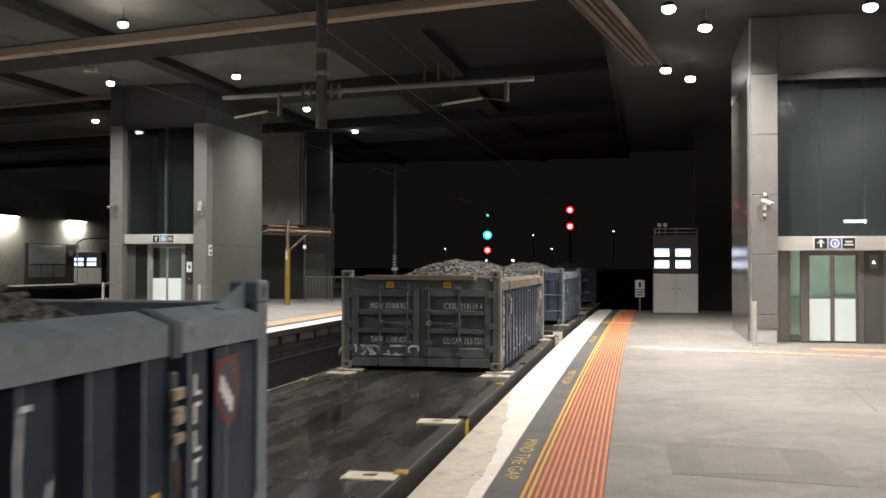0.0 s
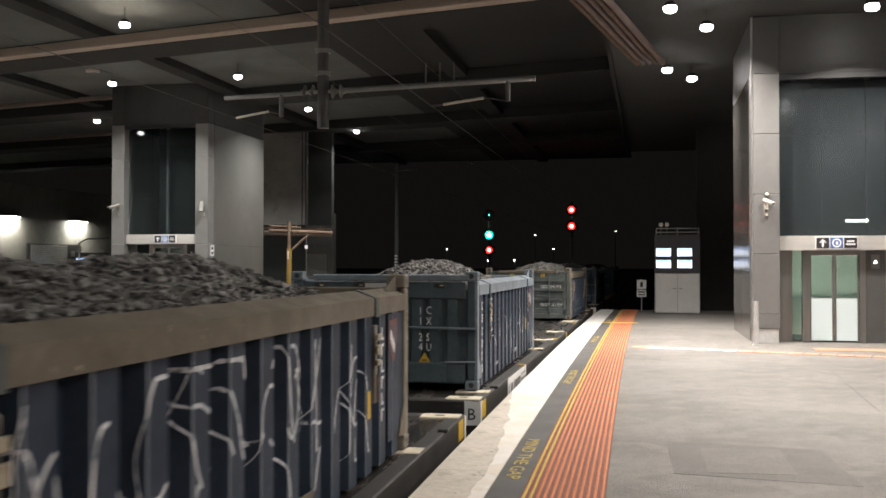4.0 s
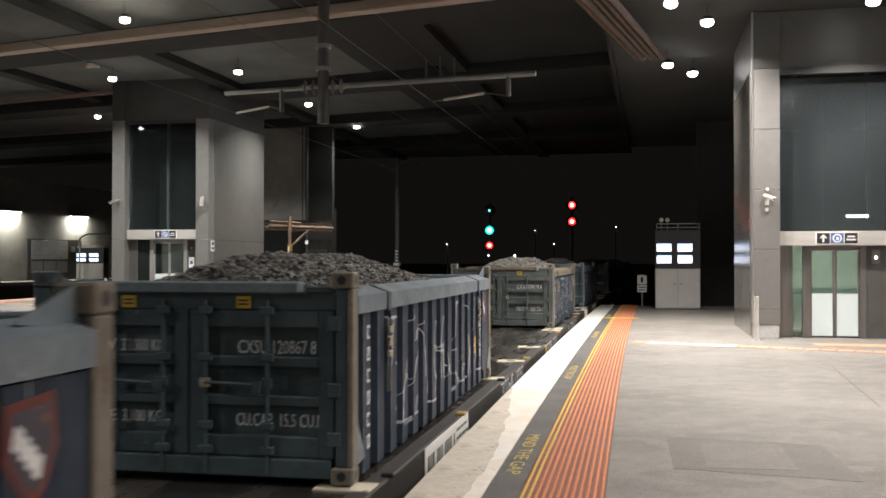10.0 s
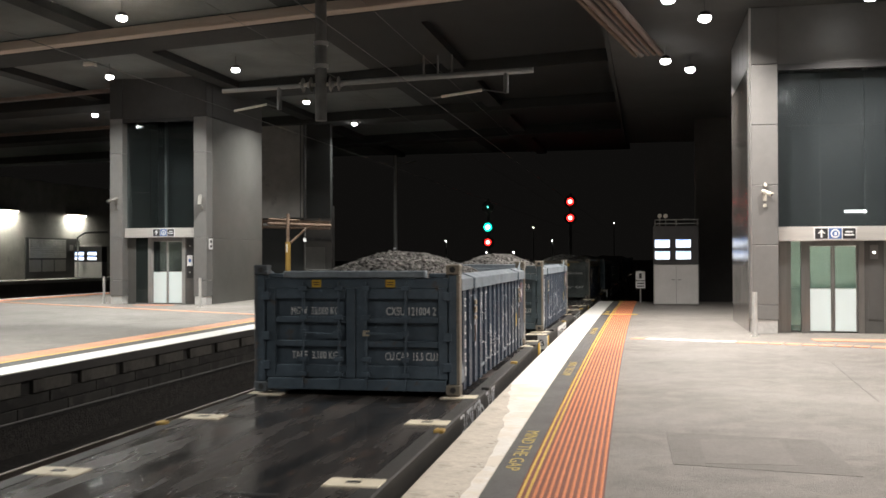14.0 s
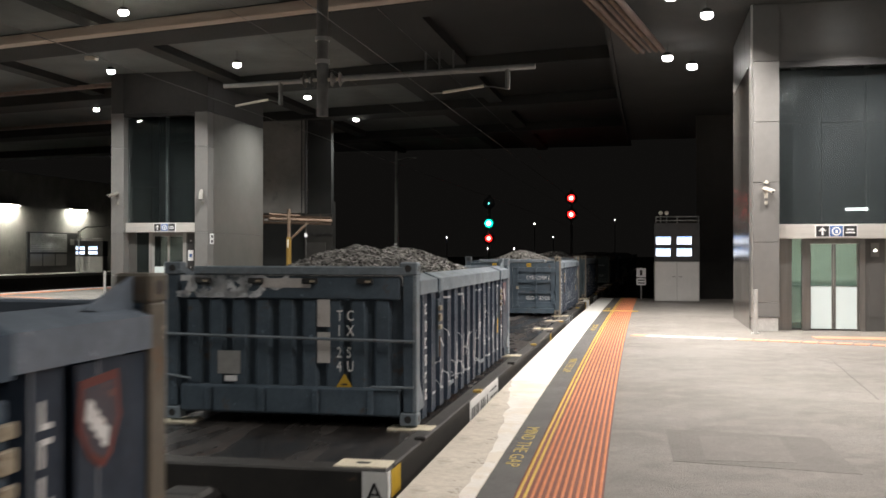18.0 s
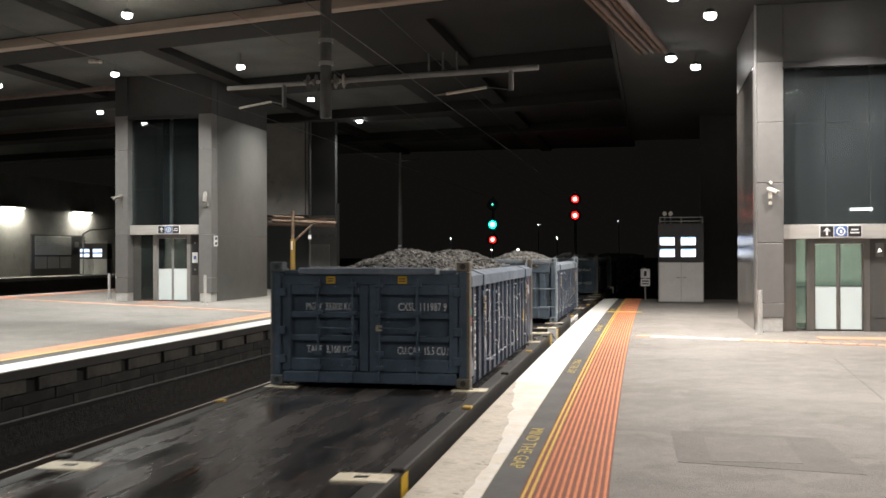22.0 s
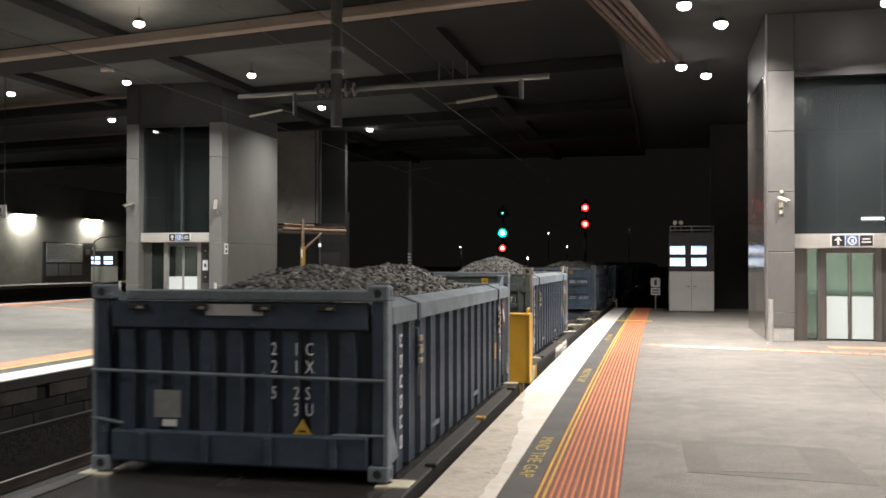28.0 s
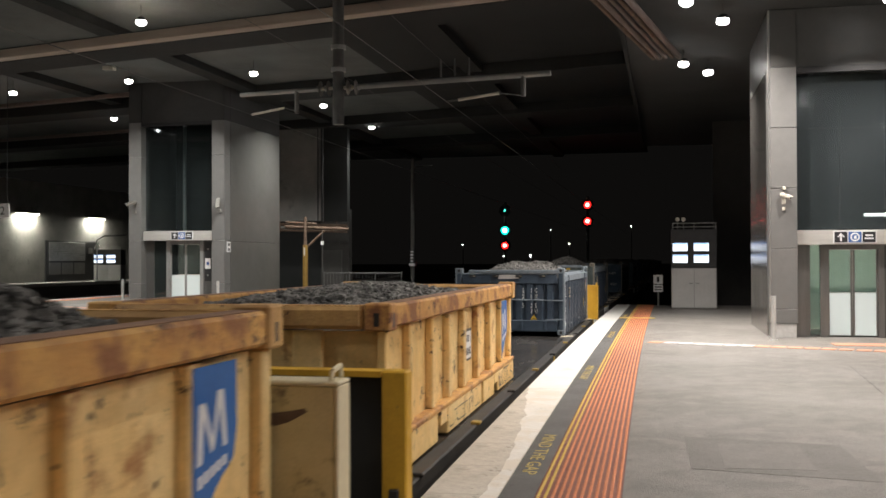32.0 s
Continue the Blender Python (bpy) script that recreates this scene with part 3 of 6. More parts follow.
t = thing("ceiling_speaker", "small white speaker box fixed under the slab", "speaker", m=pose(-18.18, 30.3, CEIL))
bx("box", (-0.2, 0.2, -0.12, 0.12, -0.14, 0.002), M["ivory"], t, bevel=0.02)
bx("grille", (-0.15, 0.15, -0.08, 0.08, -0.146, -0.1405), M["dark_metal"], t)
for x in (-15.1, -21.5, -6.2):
    structure("ceiling_rib", box(bmesh.new(), x - 0.3, x + 0.3, -15.9, 61, CEIL - 0.25, CEIL - 0.006), M["shade_tone"], "dark rib running along the slab", "beam")

# three pipes and a tray under the soffit
tray = tagged(thing("cable_tray", "brown and grey ducts on a tray under the soffit", "cable tray"))
d = Vector((0.178, 1.0, 0)).normalized()
o = Vector((-0.92, 19.1, 0)) - d * 26
for k, (off, r, mt) in enumerate(((-0.34, 0.05, "rust"), (-0.20, 0.065, "duct_brown"), (-0.03, 0.045, "duct_brown"), (0.12, 0.05, "rust"), (0.28, 0.07, "duct_brown"))):
    s = Vector((d.y, -d.x, 0)) * off
    p, q = o + s, o + s + d * 31.9
    part("duct", tube(bmesh.new(), (p.x, p.y, 6.62), (q.x, q.y, 6.62), r, 10), M[mt], tray)
for k in range(8):
    c = o + d * (2 + 4.2 * k)
    part("hanger", tube(bmesh.new(), (c.x, c.y, 6.6), (c.x, c.y, CEIL_R + 0.01), 0.02, 6), M["dark_metal"], tray)

# ---- ceiling lamps ----
def ceiling_lamp(x, y, z, top, power):
    t = thing("ceiling_lamp", "round white high-bay lamp hung from the ceiling, lit", "lamp", "ceiling lamps", m=pose(x, y, z))
    bm = bmesh.new()
    tube(bm, (0, 0, -0.02), (0, 0, 0.07), 0.15, 18, 0.09)
    part("housing", bm, M["black"], t)
    part("rod", tube(bmesh.new(), (0, 0, 0.07), (0, 0, top - z + 0.01), 0.006, 6), M["black"], t)
    dome = bmesh.new()
    bmesh.ops.create_uvsphere(dome, u_segments=20, v_segments=12, radius=0.135)
    bmesh.ops.scale(dome, verts=dome.verts, vec=(1, 1, 0.62))
    bmesh.ops.translate(dome, verts=dome.verts, vec=(0, 0, -0.06))
    part("lens", dome, M["lens"], t, "glowing white globe lens")
    down_lamp(x, y, z - 0.17, power)


for y in (-11.4, -4.4, 2.6, 9.6, 16.6, 23.24, 30.43, 37.32, 43.98):
    ceiling_lamp(-13.05, y, 7.86, CEIL, 720 if -6 < y < 20 else 540 if y < 42 else 150)
for y in (18.0, 25.0, 31.9, 38.72):
    ceiling_lamp(-23.0, y, 7.86, CEIL, 460)
ceiling_lamp(-17.71, 30.73, 7.86, CEIL, 300)
for x, y in ((0.46, 19.95), (1.25, 21.68), (0.53, 26.23), (1.20, 27.56), (4.3, 20.57)):
    ceiling_lamp(x, y, 6.75, CEIL_R, 290 if y > 21 else 330)
# lamps out of view, the x = 8.1 row added to light the train
for x, y, power in ((0.5, 13.4, 300), (4.3, 12.6, 300), (0.5, 6.2, 70), (4.3, 5.4, 110), (8.1, 12.0, 300), (8.1, 5.5, 660), (8.1, -1.0, 420), (4.3, -4.5, 150), (-0.5, -7.5, 110), (-0.5, -13.0, 90)):
    ceiling_lamp(x, y, 6.75, CEIL_R, power)


# ---- lift towers ----
def lift_tower(x0, y0, top, z_open, band, doors, joints, cols, opening, depth, lit, label, joint_sides):
    """Front at y0; x0 the left edge; cols the column width; opening the clear width between the columns."""
    t = thing("lift_tower", label, "lift", "lift towers", m=pose(x0, y0, 0))
    w = cols * 2 + opening
    marks = [0.30, *joints, z_open, top]
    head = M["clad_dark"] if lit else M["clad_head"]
    jamb = M["bronze"] if lit else M["jamb"]
    for side in (0, 1):
        xa = 0 if side == 0 else cols + opening
        bx("plinth", (xa + 0.03, xa + cols - 0.03, 0.02, 0.5, 0.004, 0.295), M["bright_plate"], t, "pale kick plate")
        for lo, hi in zip(marks, marks[1:]):
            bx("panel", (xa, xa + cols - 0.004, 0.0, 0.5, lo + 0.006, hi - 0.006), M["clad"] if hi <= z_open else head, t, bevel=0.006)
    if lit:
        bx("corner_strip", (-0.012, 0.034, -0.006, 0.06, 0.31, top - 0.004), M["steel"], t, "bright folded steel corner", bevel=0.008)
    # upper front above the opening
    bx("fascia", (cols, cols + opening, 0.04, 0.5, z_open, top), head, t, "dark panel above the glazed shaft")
    bx("opening_head", (cols, cols + opening, 0.0, 0.12, z_open - 0.14, z_open - 0.008), M["black"], t)
    # sides and back
    for side, xs in ((0, (0.0, 0.08)), (1, (w - 0.08, w))):
        n = 4 if lit else 1
        for k in range(n):
            ya, yb = 0.51 + k * (depth - 0.52) / n, 0.51 + (k + 1) * (depth - 0.52) / n - 0.012
            for lo, hi in ((0.004, 2.4), (2.41, joint_sides), (joint_sides + 0.012, top)):
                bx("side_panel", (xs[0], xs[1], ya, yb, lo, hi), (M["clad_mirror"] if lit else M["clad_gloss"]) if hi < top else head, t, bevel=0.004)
    bx("back_wall", (0.08, w - 0.08, depth - 0.1, depth, 0.004, top), M["clad_dark"], t)
    # shaft interior
    # light in each shaft is put into its wall: paler near, black far
    bx("shaft_wall", (cols, cols + opening, 2.7, 2.78, 0.004, top - 0.02), M["concrete_dark"] if lit else M["black"], t)
    for dx in (0.55, opening - 0.55):
        bx("guide_rail", (cols + dx, cols + dx + 0.1, 2.2, 2.3, 2.8, top - 0.05), M["dark_metal"] if lit else M["galv"], t)
    # glazing over the door band, in two rows
    n = 3
    split = joints[-1] if lit else 4.1
    for k in range(n):
        xa = cols + k * opening / n
        for lo, hi in ((band[1] + 0.012, split - 0.003), (split + 0.003, z_open - 0.15)):
            pane = bx("pane", (xa + 0.003, xa + opening / n - 0.003, 0.34, 0.352, lo, hi), M["glass_hazy"] if lit else M["glass"], t, "tall glass pane of the lift shaft")
            pane.visible_shadow = False
    # door band with signs
    bx("band", (cols, cols + opening, 0.16, 0.46, band[0], band[1]), M["band_bright"] if lit else M["band"], t, "brushed steel band over the lift door", bevel=0.004)
    # door frame and doors
    da, db, dh, dm = doors
    bx("jamb", (cols, cols + 0.298, 0.4, 0.5, 0.004, band[0] - 0.002), jamb if lit else M["clad_dark"], t)
    bx("side_light", (cols + 0.30, da - 0.152, 0.44, 0.452, 0.05, band[0] - 0.01), M["glass_green"] if lit else M["glass_dark"], t, "tinted glass beside the door").visible_shadow = False
    bx("jamb", (da - 0.15, da - 0.002, 0.38, 0.5, 0.004, band[0] - 0.002), jamb, t)
    bx("jamb", (db + 0.002, db + 0.12, 0.38, 0.5, 0.004, band[0] - 0.002), jamb, t)
    bx("call_panel", (db + 0.122, db + 0.52, 0.40, 0.5, 0.004, band[0] - 0.002), M["clad_dark"], t, "dark panel with call buttons")
    if lit:
        pl = bx("call_plate", (db + 0.24, db + 0.40, 0.386, 0.399, 1.60, 1.90), M["clad"], t, "grey call plate with a lit arrow")
        part("arrow", prism(bmesh.new(), [(db + 0.29, 1.72), (db + 0.35, 1.72), (db + 0.32, 1.775)], "y", 0.380, 0.385), M["tube"], pl, "small lit arrow")
        part("call_button", tube(bmesh.new(), (db + 0.32, 0.395, 1.0), (db + 0.32, 0.402, 1.0), 0.02, 10), M["sign_white"], t)
        bx("call_column", (db + 0.20, db + 0.44, 0.388, 0.399, 0.30, 1.15), M["clad_dark"], t, "dark call column")
        part("handrail", tube(bmesh.new(), (cols + 0.32, 1.0, 0.95), (cols + opening - 0.32, 1.0, 0.95), 0.02, 10), M["bright_plate"], t, "bright handrail in the cabin")
    if not lit:
        pl = bx("call_plate", (db + 0.18, db + 0.43, 0.388, 0.399, 0.95, 2.38), M["black"], t, "tall black call plate")
        nt_ = bx("notice", (db + 0.20, db + 0.41, 0.380, 0.387, 1.40, 1.78), M["sign_white"], pl, "small white notice")
        bx("mark", (db + 0.255, db + 0.355, 0.376, 0.379, 1.53, 1.65), M["sign_blue"], nt_)
        for z in (1.16, 2.12):
            part("call_button", tube(bmesh.new(), (db + 0.305, 0.380, z), (db + 0.305, 0.3875, z), 0.035, 10), M["galv"], pl)
    bx("jamb", (db + 0.522, cols + opening, 0.4, 0.5, 0.004, band[0] - 0.002), jamb if lit else M["clad_dark"], t)
    bx("transom", (da, db, 0.38, 0.5, dh, band[0] - 0.002), jamb if lit else M["clad"], t)
    mid = (da + db) / 2
    for a_, b_ in ((da, mid - 0.006), (mid + 0.006, db)):
        door = bx("lift_door", (a_ + 0.0, a_ + 0.038, 0.44, 0.48, 0.03, dh - 0.004), jamb, t, "lift door leaf, glass above frosted white")
        bx("stile", (b_ - 0.038, b_, 0.44, 0.48, 0.03, dh - 0.004), jamb, door)
        bx("glass", (a_ + 0.039, b_ - 0.039, 0.455, 0.465, dm + 0.02, dh - 0.01), M["glass_green"] if lit else M["glass_dark"], door, "green tinted glass").visible_shadow = False
        bx("frosted_panel", (a_ + 0.038, b_ - 0.038, 0.452, 0.468, 0.04, dm), M["frost"], door, "frosted white lower panel")
    # the cabin behind
    bx("cabin_wall", (cols + 0.3, cols + opening - 0.3, 2.3, 2.36, 0.05, band[1]), M["ivory"], t)
    if lit:
        bx("cabin_light", (cols + 0.7, cols + opening - 0.7, 1.2, 1.6, band[0] - 0.06, band[0] - 0.02), M["cabin_glow"], t, "lit panel in the cabin ceiling")
    bx("cabin_floor", (cols + 0.3, cols + opening - 0.3, 0.55, 2.3, 0.004, 0.05), M["dark_metal"], t)
    # sign: arrow, ring, writing
    sw, sh = (0.86, band[1] - band[0] - 0.04)
    sx, sz = (da + db) / 2 - sw / 2, band[0] + 0.02
    sign = bx("lift_sign", (sx, sx + sw, 0.125, 0.157, sz, sz + sh), M["sign_white"], t, "white sign with three black squares")
    q = (sw - 0.08) / 3
    for k in range(3):
        xa = sx + 0.02 + k * (q + 0.02)
        bx("sign_square", (xa, xa + q, 0.120, 0.124, sz + 0.02, sz + sh - 0.02), M["sign_black"] if k != 1 else M["sign_blue"], sign)
        c, h2 = xa + q / 2, sz + sh / 2
        if k == 0:
            prism(bm := bmesh.new(), [(c, h2 + 0.09), (c + 0.08, h2), (c + 0.045, h2), (c + 0.02, h2 + 0.03), (c + 0.02, h2 - 0.085), (c - 0.02, h2 - 0.085), (c - 0.02, h2 + 0.03), (c - 0.045, h2), (c - 0.08, h2)], "y", 0.116, 0.119)
            part("arrow", bm, M["sign_white"], sign)
        if k == 1:
            part("ring", tube(bmesh.new(), (c, 0.119, h2), (c, 0.116, h2), 0.095, 20), M["sign_white"], sign)
            part("disc", tube(bmesh.new(), (c, 0.1155, h2), (c, 0.1145, h2), 0.065, 20), M["sign_blue"], sign)
            bx("figure_bar", (c - 0.02, c + 0.03, 0.111, 0.114, h2 - 0.04, h2 + 0.03), M["sign_white"], sign)
        if k == 2:
            for r_, wd in ((0.035, 0.15), (-0.03, 0.19)):
                bx("writing_bar", (c - wd / 2, c + wd / 2, 0.116, 0.119, h2 + r_ - 0.016, h2 + r_ + 0.016), M["sign_white"], sign)
    return t


lift_tower(-19.24, 33.4, 8.24, 6.78, (2.44, 2.78), (1.46, 2.66, 2.30, 1.17), (0.87, 2.43, 5.52), 0.50, 2.80, 5.3, False,
           "grey metal-clad lift tower with glazed shaft on the second platform", 6.78)
lift_tower(2.22, 22.4, 7.04, 5.80, (1.995, 2.30), (1.24, 2.26, 1.89, 0.95), (0.62, 1.91, 3.20, 4.50), 0.58, 2.72, 4.6, True,
           "grey metal-clad lift tower with glazed shaft on the near platform", 5.80)


def bollard(x, y, h):
    t = thing("bollard", "slim stainless steel bollard beside the lift", "bollard", "bollards", m=pose(x, y, 0))
    part("post", tube(bmesh.new(), (0, 0, -0.002), (0, 0, h), 0.05, 14), M["bright_plate"], t)
    part("base_ring", tube(bmesh.new(), (0, 0, -0.002), (0, 0, 0.02), 0.085, 14), M["bright_plate"], t)


bollard(2.23, 21.7, 0.92)
bollard(-19.95, 34.2, 1.0)
bollard(-14.9, 31.7, 1.0)


def wall_camera(x, y, z, facing, label, pitch=22, k=1.0, shell="ivory"):
    t = thing("security_camera", label, "camera", "security cameras", m=pose(x, y, z, 0, 0, 0))
    bx("mount_plate", (-0.06 * k, 0.06 * k, -0.02, 0.008, -0.10, 0.06), M[shell], t, bevel=0.004)
    part("arm", tube(bmesh.new(), (0, -0.01, 0.0), (0, -0.13 * k, 0.06), 0.022 * k, 8), M[shell], t)
    turn = pose(0, -0.14 * k, 0.08, 0, 0, facing) @ pose(0, 0, 0, pitch, 0, 0)
    bm = tube(bmesh.new(), (0, 0.12 * k, 0), (0, -0.26 * k, 0), 0.062 * k, 14)
    box(bm, -0.066 * k, 0.066 * k, -0.31 * k, 0.08 * k, 0.05 * k, 0.072 * k, 0.006)
    part("body", bm, M[shell], t, at=turn)
    part("lens", tube(bmesh.new(), (0, -0.262 * k, 0), (0, -0.268 * k, 0), 0.045 * k, 12), M["black"], t, "dark camera lens", at=turn)
    bx("junction_box", (-0.05 * k, 0.05 * k, -0.07 * k, 0.008, -0.10 - 0.22 * k, -0.10 - 0.10 * k), M[shell], t, "small junction box", bevel=0.004)
    part("cable", tube(bmesh.new(), (0.0, -0.012, -0.10 - 0.10 * k), (0.0, -0.012, -0.10), 0.010, 6), M["dark_metal"], t)
    return t


wall_camera(2.52, 22.4, 2.96, 55, "ivory security camera fixed to the lift tower", 22, 0.62)
wall_camera(-18.98, 33.4, 3.75, -50, "grey security camera on the far lift tower", shell="camera_grey")
wall_camera(-15.62, 33.4, 3.75, 15, "grey security camera turned down on the far lift tower", 62, shell="camera_grey")
t = thing("wall_sensor", "small round white sensor on the lift tower", "sensor", m=pose(2.53, 22.4, 3.20))
part("dome", tube(bmesh.new(), (0, 0.0, 0), (0, -0.06, 0), 0.045, 12, 0.03), M["ivory"], t)
part("collar", tube(bmesh.new(), (0, 0.004, 0), (0, -0.015, 0), 0.055, 12), M["dark_metal"], t)

# strip lamp above the near door, inside the glass
t = thing("strip_lamp", "short white strip lamp glowing behind the shaft glass", "lamp", m=pose(4.45, 22.85, 2.60))
bx("tube", (-0.23, 0.23, 0, 0.04, 0, 0.06), M["tube"], t)
bx("backplate", (-0.26, 0.26, 0.042, 0.06, -0.03, 0.08), M["dark_metal"], t)
t = thing("wall_notice", "small white notice with two marks on the tower side", "notice", m=pose(-15.439, 33.58, 2.0))
bx("plate", (0.0, 0.02, 0.0, 0.28, 0.0, 0.38), M["sign_white"], t)
bx("mark", (0.021, 0.023, 0.06, 0.22, 0.22, 0.33), M["sign_black"], t)
bx("mark", (0.021, 0.023, 0.06, 0.22, 0.05, 0.15), M["sign_black"], t)


# ---- information cabinets with screens ----
def screen_cabinet(x, y, w, label, turn=0, depth=0.85):
    t = thing("screen_cabinet", label, "cabinet", "screen cabinets", m=pose(x, y, 0, 0, 0, turn))
    bx("body", (0, w, 0.03, depth, 0.004, 1.40), M["clad"], t, bevel=0.01)
    bx("screen_housing", (0, w, 0.0, depth, 1.404, 2.72), M["black"], t, "black upper housing", bevel=0.01)
    for k in range(2):
        d_ = bx("door", (0.03 + k * (w / 2 - 0.02), w / 2 - 0.004 + k * (w / 2 - 0.026), 0.008, 0.029, 0.05, 1.38), M["cabinet"], t, "pale grey cabinet door")
        bx("handle", (w / 2 - 0.16 + k * 0.22, w / 2 - 0.05 + k * 0.22, -0.004, 0.007, 0.86, 0.885), M["dark_metal"], d_)
    for i in range(2):
        for j in range(2):
            xa, za = 0.06 + i * 0.70 * w / 1.52, 1.58 + j * 0.40
            bx("screen", (xa, xa + 0.485 * w / 1.52, -0.006, -0.001, za, za + 0.265), M["screen"], t, "glowing white screen")
            bx("screen_header", (xa + 0.01, xa + 0.475 * w / 1.52, -0.009, -0.0065, za + 0.215, za + 0.258), M["screen_blue"], t, "blue header bar on the screen")
            for r_ in range(3):
                bx("writing_bar", (xa + 0.03, xa + (0.42 - 0.06 * ((r_ + i + j) % 3)) * w / 1.52, -0.008, -0.0065, za + 0.035 + 0.062 * r_, za + 0.055 + 0.062 * r_), M["screen_grey"], t)
    for z in (2.80, 2.93):
        part("rail", tube(bmesh.new(), (0.05, 0.1, z), (w, 0.1, z), 0.015, 8), M["galv"], t)
    for k in range(3):
        xk = 0.06 + k * (w - 0.1) / 2
        part("rail_post", tube(bmesh.new(), (xk, 0.1, 2.715), (xk, 0.1, 2.93), 0.015, 8), M["galv"], t)
    for k in range(2):
        part("horn", tube(bmesh.new(), (0.22 + 0.2 * k, 0.1, 3.06), (0.22 + 0.2 * k, 0.24, 3.06), 0.075, 12, 0.03), M["ivory"], t)
        part("horn_post", tube(bmesh.new(), (0.22 + 0.2 * k, 0.16, 2.715), (0.22 + 0.2 * k, 0.16, 3.03), 0.012, 6), M["galv"], t)
    return t


screen_cabinet(0.26, 35.0, 1.52, "pale cabinet with four glowing screens at the platform end")
screen_cabinet(-45.2 - 3.1, 78.0, 2.6, "dark cabinet with four glowing screens on the third platform")

# platform number sign hung over the second platform
t = thing("platform_sign", "white hanging platform sign with a black number", "sign", m=pose(-22.25, 30.0, 0))
bx("plate", (0.0, 0.46, 0.0, 0.06, 3.19, 3.66), M["sign_white"], t, bevel=0.006)
for x in (0.08, 0.38):
    part("hanger", tube(bmesh.new(), (x, 0.03, 3.655), (x, 0.03, CEIL + 0.01), 0.012, 6), M["black"], t)
part("lettering", text_mesh("2", 0.40, M["black"], 0.002), None, t, at=pose(0.12, -0.003, 3.29, 90, 0, 0))

# sign on the end fence
t = thing("warning_sign", "small white warning sign on a post at the platform end", "sign", m=pose(-0.19, 37.2, 0))
part("post", tube(bmesh.new(), (0, 0.03, 0.0), (0, 0.03, 1.16), 0.03, 8), M["galv"], t)
bx("plate", (-0.17, 0.17, -0.01, 0.0, 0.80, 1.13), M["sign_white"], t)
bx("lower_plate", (-0.17, 0.17, -0.01, 0.0, 0.51, 0.77), M["sign_white"], t)
bx("pictogram", (-0.045, 0.045, -0.016, -0.011, 0.87, 1.06), M["sign_black"], t)
for z in (0.69, 0.59):
    bx("writing_bar", (-0.12, 0.12, -0.016, -0.011, z - 0.02, z + 0.02), M["sign_black"], t)

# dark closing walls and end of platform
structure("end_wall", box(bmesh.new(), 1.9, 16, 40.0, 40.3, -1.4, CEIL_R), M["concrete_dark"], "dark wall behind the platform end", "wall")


# ---- third platform wall: lamps, shutter ----
def wall_lamp(y, z):
    t = thing("wall_lamp", "long fluorescent wall lamp washing the concrete wall", "lamp", "wall lamps", m=pose(-49.9, y, z))
    bx("housing", (-0.1, 0.28, -1.35, 1.35, 0.0, 0.14), M["dark_metal"], t)
    bx("tube", (0.02, 0.26, -1.3, 1.3, -0.06, -0.002), M["tube"], t, "glowing tube")
    data = bpy.data.lights.new("lamp_light", "AREA")
    data.shape, data.size, data.size_y, data.energy, data.color = "RECTANGLE", 2.5, 0.2, 650, (1.0, 0.97, 0.82)
    ob = new("lamp_light", data)
    ob.matrix_world = look((-49.6, y, z - 0.08), (-49.95, y, z - 1.0))
    return t


for y in (60.3, 70.9, 80.8):
    wall_lamp(y, 5.55)
t = thing("kiosk_shutter", "closed grey roller shutter in a dark frame in the wall", "shutter", m=pose(-49.98, 73.8, 0))
bx("frame", (-0.02, 0.10, -0.3, 7.6, 0.0, 3.45), M["black"], t)
for k in range(10):
    bx("slat", (0.105, 0.14, 0.1, 5.4, 1.75 + 0.16 * k, 1.895 + 0.16 * k), M["galv"], t, bevel=0.01)
for k in range(3):
    bx("counter_panel", (0.105, 0.13, 0.1 + 1.8 * k, 1.75 + 1.8 * k, 0.6, 1.6), M["clad"], t)
bx("side_box", (0.105, 0.16, 5.9, 6.5, 2.4, 2.9), M["clad"], t)
t = thing("bent_pipe_stand", "bent grey pipe stand on the third platform", "pipe", m=pose(-47.6, 77.4, 0))
part("upright", tube(bmesh.new(), (0, 0, 0), (0, 0, 3.5), 0.07, 10), M["galv"], t)
part("bend", tube(bmesh.new(), (0, 0, 3.5), (0.4, 0.5, 3.9), 0.07, 10), M["galv"], t)
part("crossbar", tube(bmesh.new(), (0.4, 0.5, 3.9), (1.6, 2.0, 4.0), 0.07, 10), M["galv"], t)

# ---- things at the far end of the second platform ----
structure("bulkhead_far", box(bmesh.new(), -18.4, -15.42, 44.0, 44.4, 3.55, CEIL), M["concrete"], "grey concrete panel hung below the slab", "wall")
# panel end and far wall: shade put into the colour, as on the slab
structure("bulkhead_dark", box(bmesh.new(), -15.40, -14.25, 44.05, 44.4, 3.50, CEIL), M["shade_tone"], "dark end of the hung panel", "wall")
structure("wall_far_left", box(bmesh.new(), -26.4, -16.4, 46.5, 46.9, 0.0, CEIL), M["shade_tone"], "dark concrete wall behind the lift", "wall")
structure("wall_block", box(bmesh.new(), -16.39, -14.95, 46.45, 46.9, 0.0, 4.19), M["concrete_dark"], "dark wall behind the pipe rack", "wall")
t = thing("wall_louvre", "dark louvre slots in the wall behind the lift", "louvre", m=pose(-16.3, 46.44, 0))
for k in range(3):
    bx("slot", (0.05 + 0.45 * k, 0.40 + 0.45 * k, -0.02, 0.012, 2.55, 2.65), M["black"], t)
bx("access_door", (0.0, 1.0, -0.03, 0.012, 0.0, 2.2), M["clad_dark"], t, "grey access door")
